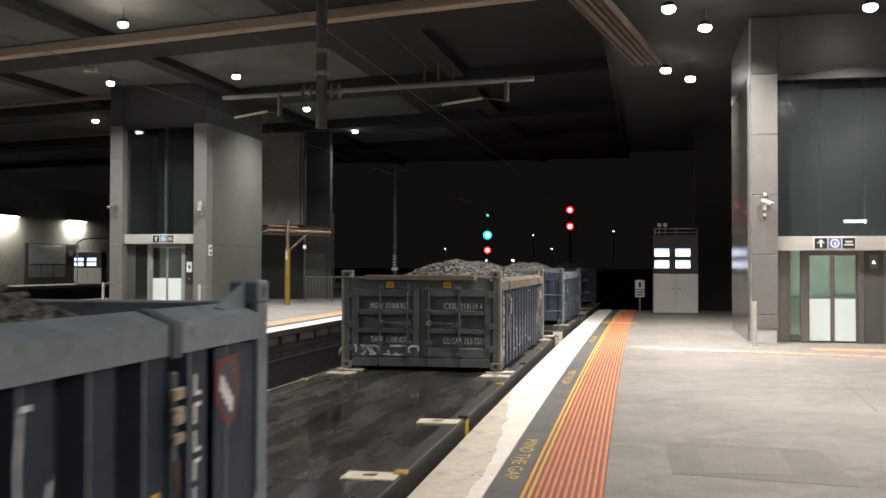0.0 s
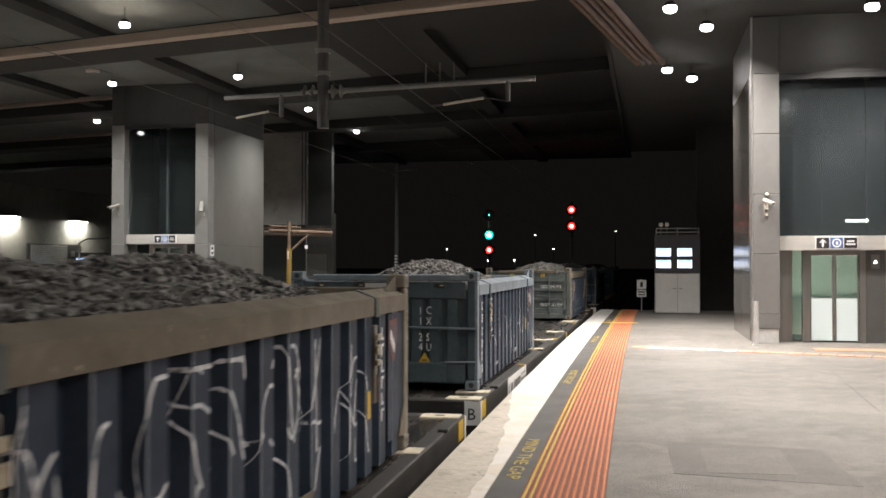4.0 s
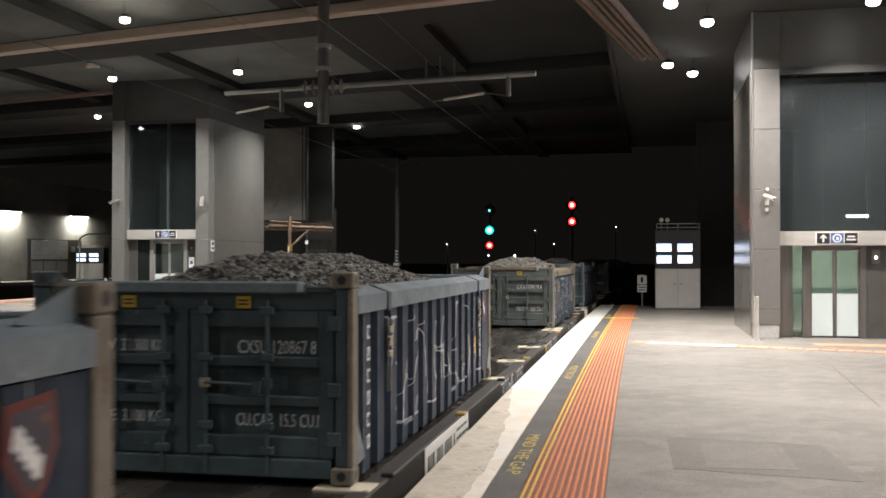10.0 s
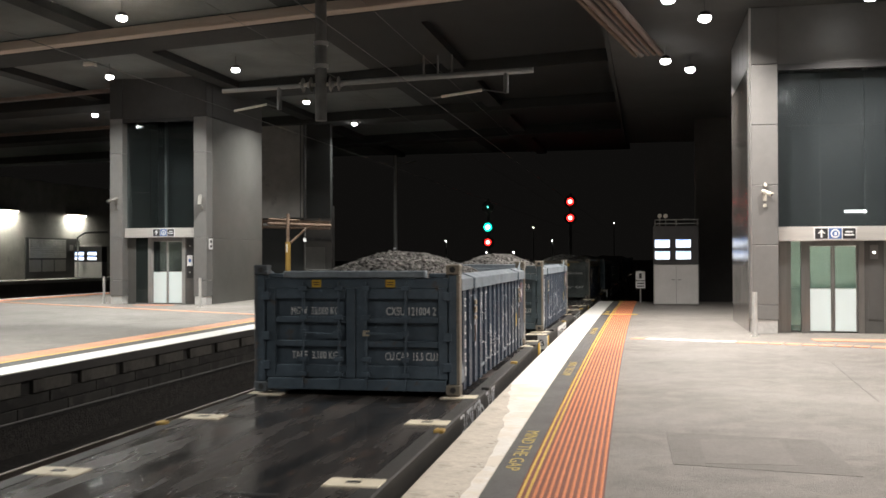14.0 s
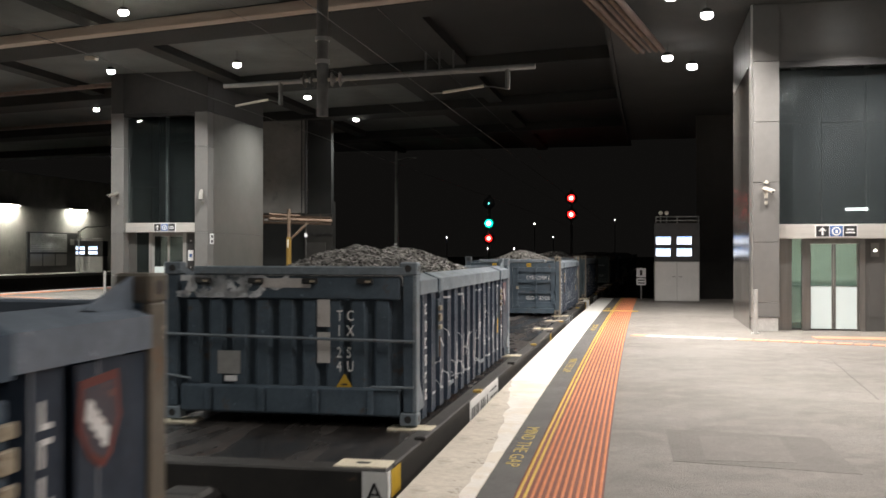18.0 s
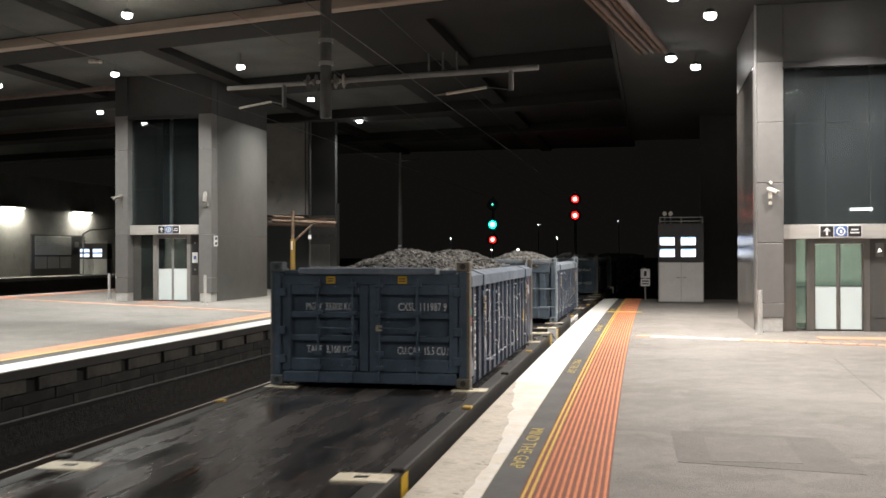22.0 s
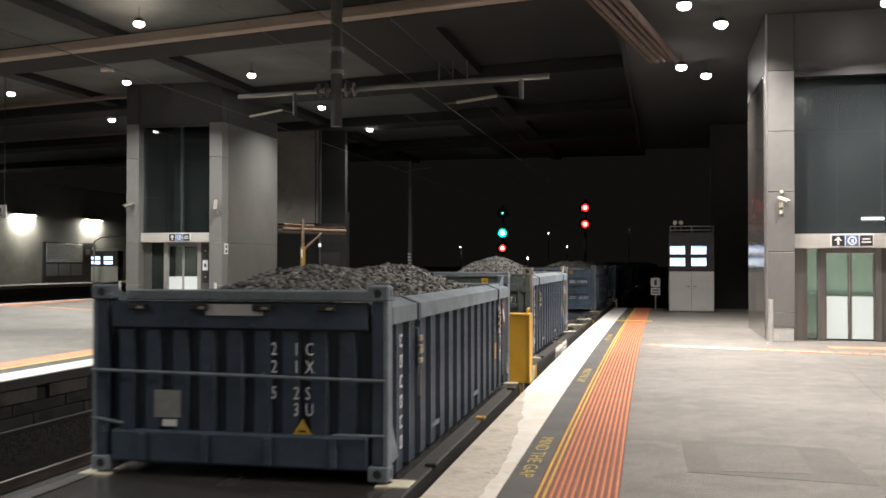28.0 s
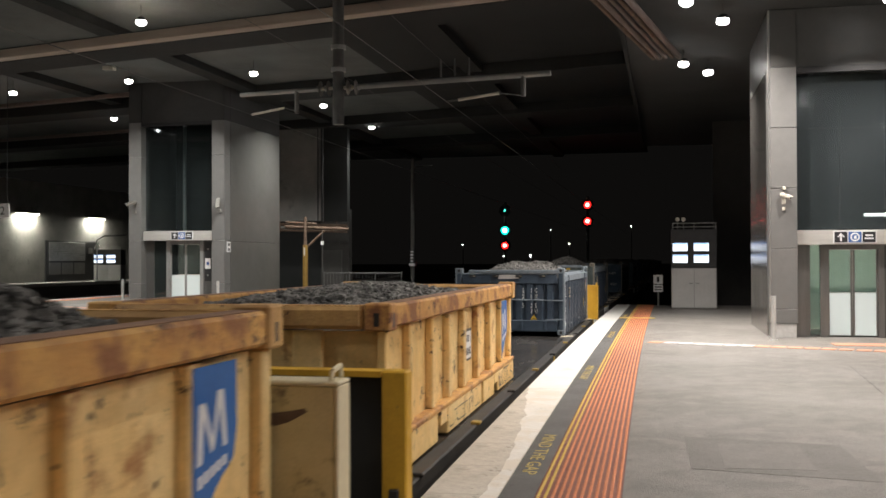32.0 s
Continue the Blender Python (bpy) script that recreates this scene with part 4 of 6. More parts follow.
t = thing("down_pipe", "dark vertical pipe before the hung concrete panel", "pipe", m=pose(-15.43, 43.9, 0))
part("pipe", tube(bmesh.new(), (0, 0, 3.5), (0, 0, CEIL + 0.01), 0.06, 10), M["black"], t)
part("second_pipe", tube(bmesh.new(), (-0.2, 0, 3.5), (-0.2, 0, CEIL + 0.01), 0.03, 8), M["black"], t)
for z in (4.6, 6.4):
    bx("clip", (-0.26, 0.08, -0.02, 0.102, z, z + 0.05), M["dark_metal"], t)
t = thing("rusty_header_pipes", "rusty pipes hung under the concrete panel", "pipe", m=pose(-18.2, 44.15, 0))
for dz, r, mt in ((3.42, 0.07, "rust"), (3.26, 0.06, "galv"), (3.14, 0.05, "rust")):
    part("pipe", tube(bmesh.new(), (0, 0, dz), (3.9, 0, dz - 0.12), r, 10), M[mt], t)
for x in (0.6, 2.0, 3.4):
    bx("hanger", (x, x + 0.05, -0.09, -0.07, 3.0, 3.56), M["rust"], t)
t = thing("pipe_rack", "rusty pipes on a yellow braced post", "pipe rack", m=pose(-14.7, 39.7, 0))
part("post", tube(bmesh.new(), (0, 0, 0), (0, 0, 2.35), 0.11, 12), M["post_yellow"], t, "yellow painted post")
part("upper_post", tube(bmesh.new(), (0, 0, 2.35), (0, 0, 3.52), 0.07, 10), M["rust"], t)
part("brace", tube(bmesh.new(), (0, 0, 2.2), (0.78, 0.2, 2.95), 0.05, 10), M["rust"], t)
part("pipe", tube(bmesh.new(), (-0.9, 0, 3.12), (1.75, 0.5, 3.02), 0.07, 10), M["rust"], t)
part("pipe", tube(bmesh.new(), (-0.9, 0.1, 3.32), (0.4, 0.3, 3.24), 0.05, 10), M["rust"], t)
part("chain", tube(bmesh.new(), (0.72, 0.1, 1.2), (0.72, 0.1, 2.92), 0.014, 6), M["dark_metal"], t)
bx("tag", (0.66, 0.78, 0.07, 0.1, 2.35, 2.5), M["sign_white"], t, "small white tag")
part("plate", box(bmesh.new(), -0.03, 0.03, -0.125, -0.112, 1.9, 2.25), M["ivory"], t)
fence = thing("fence", "low galvanised steel fence at the platform end", "fence", m=pose(-15.1, 43.2, 0))
for z in (0.12, 1.12):
    part("rail", tube(bmesh.new(), (0, 0, z), (3.6, 0.2, z), 0.025, 8), M["dark_metal"], fence)
for k in range(25):
    part("baluster", tube(bmesh.new(), (0.15 * k, 0.0083 * k, 0.12), (0.15 * k, 0.0083 * k, 1.12), 0.012, 6), M["dark_metal"], fence)
for k in range(4):
    part("fence_post", tube(bmesh.new(), (1.2 * k, 0.066 * k, 0), (1.2 * k, 0.066 * k, 1.18), 0.03, 8), M["dark_metal"], fence)


# ---- overhead line ----
def catenary_pole(x, y, h, label):
    t = thing("catenary_pole", label, "pole", "catenary poles", m=pose(x, y, 0))
    part("mast", tube(bmesh.new(), (0, 0, -0.002), (0, 0, h), 0.115, 12, 0.085), M["dark_metal"], t)
    part("bracket", tube(bmesh.new(), (0, 0, h - 0.45), (1.1, 0, h - 0.35), 0.04, 8), M["dark_metal"], t)
    bx("band", (-0.16, 0.16, -0.16, 0.16, 1.4, 1.55), M["sign_white"], t)
    for k in range(4):
        bx("mark", (-0.08, 0.08, -0.17, -0.161, 1.62 + 0.16 * k, 1.70 + 0.16 * k), M["sign_white"], t)


catenary_pole(-12.65, 50.0, 6.95, "tall grey steel mast on the second platform")

Y_ARM = 19.0
t = thing("catenary_hanger", "grey drop tube with insulators and steel cantilever arms", "catenary", m=pose(-6.33, Y_ARM, 0))
part("drop_tube", tube(bmesh.new(), (0, 0, 4.40), (0, 0, CEIL + 0.01), 0.115, 14), M["dark_metal"], t)
for z in (5.45, 5.9):
    part("collar", tube(bmesh.new(), (0, 0, z), (0, 0, z + 0.08), 0.15, 14), M["galv"], t)
part("arm", tube(bmesh.new(), (0.35, 0, 5.14), (4.25, 0, 5.245), 0.055, 10), M["galv"], t)
part("arm", tube(bmesh.new(), (-0.35, 0, 5.12), (-2.1, 0, 5.07), 0.045, 10), M["galv"], t)
for s in (-1, 1):
    ins = part("insulator", tube(bmesh.new(), (s * 0.1, 0, 5.13), (s * 0.4, 0, 5.13), 0.035, 10), M["ivory"], t, "ribbed insulator")
    for k in range(2):
        part("shed", tube(bmesh.new(), (s * (0.20 + 0.17 * k), 0, 5.13), (s * (0.23 + 0.17 * k), 0, 5.13), 0.15, 16, 0.10), M["insulator"], ins)
        part("cap", tube(bmesh.new(), (s * (0.23 + 0.17 * k), 0, 5.13), (s * (0.28 + 0.17 * k), 0, 5.13), 0.06, 12), M["galv"], ins)
for xx, zz in ((3.72, 5.27), (-0.88, 5.10)):
    part("drop_arm", tube(bmesh.new(), (xx, 0, zz), (xx, 0, zz - 0.45), 0.05, 8), M["dark_metal"], t)
part("steady_arm", tube(bmesh.new(), (2.45, 0, 4.80), (3.25, 0, 4.90), 0.03, 8), M["ivory"], t, "pale steady arm")
part("steady_arm", tube(bmesh.new(), (-1.85, 0, 4.66), (-1.15, 0, 4.77), 0.025, 8), M["ivory"], t, "pale steady arm")
part("steady_link", tube(bmesh.new(), (3.25, 0, 4.90), (3.70, 0, 4.84), 0.012, 6), M["dark_metal"], t)
part("steady_link", tube(bmesh.new(), (-1.15, 0, 4.77), (-0.9, 0, 4.70), 0.012, 6), M["dark_metal"], t)
for k in range(3):
    part("bracket", tube(bmesh.new(), (2.1 + 0.28 * k, 0, 5.2), (2.1 + 0.28 * k, 0, 5.62), 0.02, 6), M["dark_metal"], t)


def wire(pts, r, label):
    ob = part("overhead_wire", bmesh.new(), M["dark_metal"])
    bm = bmesh.new()
    for a_, b_ in zip(pts, pts[1:]):
        tube(bm, a_, b_, r, 6)
    bm.to_mesh(ob.data)
    bm.free()
    tagged(ob, label, "wire", "overhead wires")


wire([(-4.12, -16.05, 4.72), (-4.12, 19, 4.78), (-4.3, 150, 4.9)], 0.007, "thin dark contact wire above the track")
wire([(-8.18, -16.05, 4.6), (-8.18, 19, 4.655), (-8.4, 150, 4.8)], 0.007, "thin dark contact wire above the second track")
wire([(-8.2, -16.05, 6.5), (-8.2, 19, 6.55), (-8.4, 150, 6.6)], 0.006, "thin dark messenger wire above the second track")
wire([(-6.0, -16.05, 7.2), (-6.0, 19, 7.25), (-6.1, 62, 7.3)], 0.006, "thin dark feeder wire under the slab")
part("wire_clamp", tube(bmesh.new(), (2.46, 0, 4.80), (2.20, 0, 4.775), 0.018, 6), M["dark_metal"], t)


# ---- signals ----
def signal(x, y, heads, label):
    t = thing("railway_signal", label, "signal", "signals", m=pose(x, y, 0))
    part("mast", tube(bmesh.new(), (0, 0.2, RAIL - 0.1), (0, 0.2, heads[0][0] + 0.5), 0.09, 10), M["dark_metal"], t)
    for z, r, mt in heads:
        h = part("signal_head", tube(bmesh.new(), (0, 0.12, z), (0, 0.0, z), 0.36, 20), M["black"], t, "black round signal head")
        part("lens", tube(bmesh.new(), (0, -0.002, z), (0, -0.02, z), r, 20), M[mt], h, "glowing lens")
        part("lens_core", tube(bmesh.new(), (0, -0.021, z), (0, -0.03, z), r * 0.62, 16), M[mt.replace("lamp", "core")], h, "hot centre of the lens")
        part("hood", tube(bmesh.new(), (0, 0.0, z + r + 0.05), (0, -0.25, z + r + 0.03), 0.04, 8), M["black"], h)


signal(-4.41, 60.0, ((4.98, 0.21, "red_lamp"), (4.0, 0.21, "red_lamp")), "signal on a mast showing two red lights")
signal(-9.40, 60.0, ((4.71, 0.045, "green_lamp"), (3.50, 0.25, "green_lamp"), (2.58, 0.20, "red_lamp")), "signal on a mast showing green over red")


def distant_lamp(x, y, z, r=0.07):
    t = thing("distant_lamp", "small white lamp on a thin post far down the line", "lamp", "distant lamps", m=pose(x, y, 0))
    part("post", tube(bmesh.new(), (0, 0.1, RAIL - 0.33), (0, 0.1, z), 0.05, 8), M["dark_metal"], t)
    part("lens", tube(bmesh.new(), (0, 0.0, z), (0, -0.05, z), r, 10), M["small_white"], t)


for x, y, z, r in ((-21.0, 105, 3.4, 0.05), (-9.6, 105, 3.4, 0.06), (-13.0, 118, 5.2, 0.05), (-3.6, 118, 5.6, 0.04), (-20.5, 130, 2.3, 0.09), (-17.0, 130, 2.3, 0.10)):
    distant_lamp(x, y, z, r)


# ---- the train ----
LEN, HALF, TALL = 6.686, 1.219, 1.47
MOVERS = []


def rocks(seed, x0, x1, y0, y1, base, rise, lumps):
    """A heap of crushed rock: a rough surface with many broken stones on it."""
    rnd = random.Random(seed)
    nx, ny = 22, 56
    humps = [(rnd.uniform(0.36, 0.64), c, rnd.uniform(0.28, 0.36)) for c in lumps]

    def height(u, v):
        h = max(math.exp(-((v - c) / s) ** 2 - ((u - p) / 0.34) ** 2) for p, c, s in humps)
        edge = min(1.0, 6 * min(u, 1 - u) + 0.1, 9 * min(v, 1 - v) + 0.1)
        n = noise.noise(Vector((u * 7 + seed, v * 18, seed * 1.7)))
        return base + edge * (rise * h + 0.035 * n) - 0.10 * (1 - edge)
    verts, faces = [], []
    for j in range(ny + 1):
        for i in range(nx + 1):
            u, v = i / nx, j / ny
            verts.append((x0 + u * (x1 - x0), y0 + v * (y1 - y0), height(u, v) - 0.035 + rnd.uniform(-0.02, 0.02)))
    for j in range(ny):
        for i in range(nx):
            a_ = j * (nx + 1) + i
            faces.append((a_, a_ + 1, a_ + nx + 2, a_ + nx + 1))
    shape = [(0.6, -0.5, -0.45), (-0.6, -0.55, -0.4), (0.1, 0.75, -0.4), (0.35, 0.2, 0.55), (-0.5, 0.15, 0.45), (0.0, -0.5, 0.6)]
    tris = [(0, 2, 3), (2, 4, 3), (2, 1, 4), (1, 5, 4), (1, 0, 5), (0, 3, 5), (3, 4, 5), (0, 1, 2)]
    for k in range(6200):
        u, v = rnd.uniform(0.03, 0.97), rnd.uniform(0.02, 0.98)
        s = rnd.choice((0.018, 0.024, 0.030, 0.036, 0.044, 0.056))
        m = Euler((rnd.uniform(-0.5, 0.5), rnd.uniform(-0.5, 0.5), rnd.uniform(0, 6.3))).to_matrix()
        c = Vector((x0 + u * (x1 - x0), y0 + v * (y1 - y0), height(u, v) + 0.2 * s))
        o = len(verts)
        sx, sy, sz = s * rnd.uniform(0.8, 1.6), s * rnd.uniform(0.6, 1.1), s * rnd.uniform(0.35, 0.8)
        verts += [tuple(c + m @ Vector((p[0] * sx, p[1] * sy, p[2] * sz))) for p in shape]
        faces += [(a_ + o, b_ + o, c_ + o) for a_, b_, c_ in tris]
    me = bpy.data.meshes.new("rubble_load")
    me.from_pydata(verts, [], faces)
    me.materials.append(M["rubble"])
    return me


def stroke(seed, span, height, n, thick, start=0.0, ribs=False):
    """Loose sprayed strokes as thin bands; on a ribbed side they follow the ribs in and out."""
    rnd = random.Random(seed)
    bm = bmesh.new()
    for k in range(n):
        y, z = (k + rnd.uniform(0.1, 0.6)) * span / n, rnd.uniform(0.15, 0.6) * height
        a = rnd.uniform(0, 6.28)
        bend = rnd.uniform(-1.4, 1.4)
        pts = []
        for s in range(34):
            pts.append((y, z))
            a += bend * 0.15 + rnd.uniform(-0.1, 0.1)
            if rnd.random() < 0.05:
                bend = -bend
            y += math.cos(a) * 0.017
            z = min(max(z + math.sin(a) * 0.040, 0.02), height)
        prev = None
        for (ya, za), (yb, zb) in zip(pts, pts[1:]):
            d = Vector((yb - ya, zb - za))
            if d.length < 1e-6:
                continue
            d = d.normalized() * thick * rnd.uniform(0.8, 1.15)
            nrm = Vector((-d.y, d.x))
            x = -rib_depth(start + ya) if ribs else 0.0
            cur = [bm.verts.new((x, ya + nrm.x, za + nrm.y)), bm.verts.new((x, ya - nrm.x, za - nrm.y))]
            if prev and (not ribs or abs(prev[0].co.x - x) < 0.05):
                bm.faces.new((prev[0], prev[1], cur[1], cur[0]))
            prev = cur
    return bm


RIBS, RIB_DEEP, RIB_FROM = 14, 0.095, 0.43
RIB_STEP = (LEN - 2 * RIB_FROM) / RIBS


def scrawl(parent, bm, material, label, m):
    return tagged(part("sprayed_scrawl", bm, material, parent, label, m), kind="stuff")


def rib_depth(y):
    """How far the side lies behind the outer face of the ribs."""
    off = abs((y - RIB_FROM + RIB_STEP / 2) % RIB_STEP - RIB_STEP / 2)
    return RIB_DEEP * min(max((off - 0.095) / 0.04, 0.0), 1.0)


def sloped_rail(x, w, h, z, rise):
    """Cross-section of the deep top rail, its upper face leaning inwards."""
    s = 1 if x > 0 else -1
    return [(x, z), (x, z + h), (x - s * w, z + h + rise), (x - s * w, z + h + rise - 0.11), (x - s * 0.05, z)]


def letters(parent, body, size, x, z, y, material, width=0.0, squeeze=0.8):
    """Lettering on an end wall, as wide as told; z is its foot."""
    me = text_mesh(body, size, material)
    xs = [v.co.x for v in me.vertices]
    ob = part("lettering", me, None, parent)
    ob.matrix_basis = pose(x, y, z, 90, 0, 0) @ Matrix.Diagonal((width / (max(xs) - min(xs)) if width else squeeze, 1, 1, 1))
    return tagged(ob, kind="stuff") if len(body) > 1 else ob


def rib_mesh(face, edge, side):
    """One upright rib, with a paler strip of paint along its rear corner."""
    a, b = (-0.095, -0.079) if side < 0 else (0.079, 0.095)
    top = [(-0.095, RIB_DEEP), *(((b, RIB_DEEP),) if side < 0 else ((a, RIB_DEEP),)), (0.095, RIB_DEEP)]
    bm = prism(bmesh.new(), [(-0.135, 0.0), *top, (0.135, 0.0)], "z", 0.0, 1.0)
    for f in bm.faces:
        c = f.calc_center_median()
        f.material_index = 1 if c.y > RIB_DEEP - 0.001 and a < c.x < b else 0
    me = mesh_of(bm, face, "rib")
    me.materials.append(edge)
    return me


def container(kind, body, rail, post, code, tare, seed, label, spray, heap):
    """A half-height container; the camera sees its end at y = 0 and its side at +x."""
    t = thing("container", label, "container", "half-height containers")
    rnd = random.Random(seed)
    w = HALF
    side_tone = navy_side_dim if body is not navy_blue else M["blue_side_dim"]
    base = bmesh.new()
    for s in (-1, 1):
        box(base, min(s * (w - 0.10), s * (w - 0.18)), max(s * (w - 0.10), s * (w - 0.18)), 0.16, LEN - 0.16, 0.02, 0.14, 0.006)
    box(base, -w + 0.18, w - 0.18, 0.1, LEN - 0.1, 0.09, 0.15)
    part("base_frame", base, body, t)
    # posts and castings
    for sx in (-1, 1):
        for y0 in (0.0, LEN - 0.15):
            xa, xb = sorted((sx * w, sx * (w - 0.14)))
            pm = rail if kind == "front" else post if rail is tan_rail or sx > 0 else post_navy
            # post split into two colours: the light on its outer edge is painted in
            cp = bx("corner_post", (xa + 0.008, xb - 0.008, y0 + 0.010, y0 + 0.140, 0.118, TALL - 0.118), body, t, bevel=0.010)
            xa, xb = sorted((sx * (w - 0.004), sx * (w - 0.045)))
            bx("post_edge", (xa, xb, y0 + 0.005, y0 + 0.145, 0.119, TALL - 0.119), pm, cp, "outer edge of the post with its light painted in", bevel=0.008)
            for z in (0.0, TALL - 0.118):
                c = bx("corner_casting", (min(sx * w, sx * (w - 0.162)), max(sx * w, sx * (w - 0.162)), y0 - 0.002, y0 + 0.152, z, z + 0.118), pm, t, "worn steel corner casting", bevel=0.012)
                xo = sx * (w + 0.0008)
                yo = y0 - 0.0035 if y0 == 0 else y0 + 0.1535
                part("opening", tube(bmesh.new(), (xo, y0 + 0.075, z + 0.06), (xo - sx * 0.003, y0 + 0.075, z + 0.06), 0.032, 10), M["black"], c)
                part("opening", tube(bmesh.new(), (sx * (w - 0.085), yo, z + 0.06), (sx * (w - 0.085), yo + 0.003, z + 0.06), 0.034, 10), M["black"], c)
    # sides
    for sx in (-1, 1):
        xa, xb = sorted((sx * (w - 0.02 - RIB_DEEP), sx * (w - 0.03 - RIB_DEEP)))
        side = bx("side_panel", (xa, xb, 0.13, LEN - 0.13, 0.13, 1.2), side_tone, t)
        ribmesh = rib_mesh(side_tone, M["rib_edge"], sx)
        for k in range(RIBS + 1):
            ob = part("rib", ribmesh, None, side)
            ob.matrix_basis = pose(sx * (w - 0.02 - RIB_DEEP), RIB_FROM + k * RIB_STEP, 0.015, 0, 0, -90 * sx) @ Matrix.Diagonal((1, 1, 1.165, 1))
        part("top_rail", prism(bmesh.new(), sloped_rail(sx * w, 0.15, 0.130, 1.172, 0.055), "y", 0.14, LEN - 0.14), rail, t, "paler deep top rail")
        for y in (1.0, LEN - 1.12):
            part("strap", prism(bmesh.new(), sloped_rail(sx * (w + 0.012), 0.155, 0.142, 1.160, 0.063), "y", y - 0.05, y + 0.05), body, t, "dark strap round the rail")
            xa, xb = sorted((sx * (w + 0.004), sx * (w - 0.035)))
            cl = bx("latch", (xa, xb, y - 0.032, y + 0.032, 0.52, 1.10), body if rail is not tan_rail else post, t, "scraped latch plate", bevel=0.008)
            for z, q in ((0.80, 0.045), (0.88, 0.075), (0.985, 0.05)):
                xa, xb = sorted((sx * (w + 0.03), sx * (w + 0.0045)))
                bx("hook", (xa, xb, y - 0.055, y + 0.045, z, z + q), M["hook"], cl, bevel=0.006)
            xa, xb = sorted((sx * (w + 0.016), sx * (w + 0.0045)))
            bx("latch_bar", (xa, xb, y - 0.008, y + 0.012, 0.53, 0.73), M["rust"], cl)
        for y0, y1 in ((0.145, 0.52), (LEN - 0.145, LEN - 0.52)):
            part("gusset", prism(bmesh.new(), [(y0, 1.30), (y1, 1.345), (y0, TALL - 0.01)], "x", sx * (w - 0.09), sx * (w - 0.075)), rail, t)
        for y0, y1 in ((0.145, 0.34), (LEN - 0.145, LEN - 0.34)):
            part("foot_gusset", prism(bmesh.new(), [(y0, 0.12), (y1, 0.14), (y0, 0.40)], "x", sx * (w - 0.02), sx * (w - 0.005)), rail, t)
        for y in (1.78, 3.98):
            xa, xb = sorted((sx * (w - 0.03), sx * (w - 0.018)))
            bx("rung", (xa, xb, y - 0.16, y + 0.16, 0.15, 0.19), rail, t)
    # far end wall
    bx("end_wall", (-w + 0.14, w - 0.14, LEN - 0.08, LEN - 0.05, 0.12, 1.26), body, t)
    bx("end_sill", (-w + 0.162, w - 0.162, LEN - 0.13, LEN - 0.03, 0.01, 0.14), body, t)
    bx("end_header", (-w + 0.162, w - 0.162, LEN - 0.14, LEN - 0.03, 1.24, 1.36), rail, t, bevel=0.01)
    if kind == "door":
        # sill, header and lid plate
        bx("door_sill", (-w + 0.162, w - 0.162, 0.01, 0.13, 0.035, 0.165), body, t, "scraped sill under the doors", bevel=0.008)
        bx("header", (-w + 0.14, w - 0.14, 0.03, 0.13, 1.205, 1.315), body, t)
        bx("lid_plate", (-0.86, 0.82, 0.0, 0.14, 1.317, 1.40), rail, t, "pale header plate", bevel=0.012)
        for sx in (-1, 1):
            bx("header_end", (min(sx * 0.84, sx * 1.06) + 0.02, max(sx * 0.84, sx * 1.06), 0.02, 0.13, 1.317, 1.37), body, t, bevel=0.01)
            xa, xb = (-w + 0.145, -0.006) if sx < 0 else (0.006, w - 0.145)
            door = bx("door", (xa, xb, 0.075, 0.095, 0.168, 1.203), body, t)
            for z0, z1 in ((0.17, 0.32), (0.525, 0.60), (0.80, 0.875), (1.075, 1.202)):
                bx("door_rail", (xa + 0.11, xb - 0.11, 0.03, 0.0745, z0, z1), body, door, bevel=0.01)
            for xs in ((xa, xa + 0.11), (xb - 0.11, xb)):
                bx("stile", (*xs, 0.028, 0.0745, 0.17, 1.202), body, door, bevel=0.008)
            for x in ((-0.62, -0.196) if sx < 0 else (0.13, 0.59)):
                rod = part("lock_rod", tube(bmesh.new(), (x, 0.012, 0.06), (x, 0.012, 1.27), 0.016, 8), body, door, "steel locking rod")
                for z in (0.19, 0.36, 0.84, 1.17):
                    bx("rod_bracket", (x - 0.05, x + 0.05, -0.006, 0.028, z, z + 0.055), body, rod, bevel=0.006)
                bx("handle_hub", (x - 0.035, x + 0.035, -0.012, 0.02, 0.655, 0.72), M["hook"] if x == 0.13 else body, rod)
            hx = -0.62 if sx < 0 else 0.13
            hb = bmesh.new()
            tube(hb, (hx, -0.008, 0.69), (hx + 0.40, -0.008, 0.675), 0.012, 8)
            box(hb, hx + 0.36, hx + 0.43, -0.022, 0.004, 0.63, 0.70)
            part("lock_handle", hb, body, door)
            for z in (0.26, 0.60, 1.06):
                he = xa if sx < 0 else xb
                bx("hinge", (he - 0.05, he + 0.05, 0.002, 0.027, z, z + 0.10), body, door, bevel=0.006)
            st = -0.52 if sx < 0 else 0.356
            s_ = bx("sticker", (st, st + 0.11, 0.022, 0.0285, 1.212, 1.298), M["sticker"], t, "yellow warning sticker")
            for z in (1.235, 1.262):
                bx("writing_bar", (st + 0.015, st + 0.09, 0.0195, 0.0215, z, z + 0.012), M["black"], s_)
        letters(t, "MGW  33,000 KG", 0.125, -0.79, 0.896, 0.0735, M["letter"], 0.57)
        letters(t, tare, 0.125, -0.78, 0.385, 0.0735, M["letter"], 0.55)
        letters(t, code, 0.135, 0.345, 0.892, 0.0735, M["letter"], 0.58)
        letters(t, "CU.CAP  15.5 CU.M", 0.13, 0.335, 0.38, 0.0735, M["letter"], 0.65)
    else:
        # front wall: vertical corrugations, a tarpaulin bar and lifting pockets
        bx("front_wall", (-w + 0.14, w - 0.14, 0.085, 0.10, 0.12, 1.25), body, t)
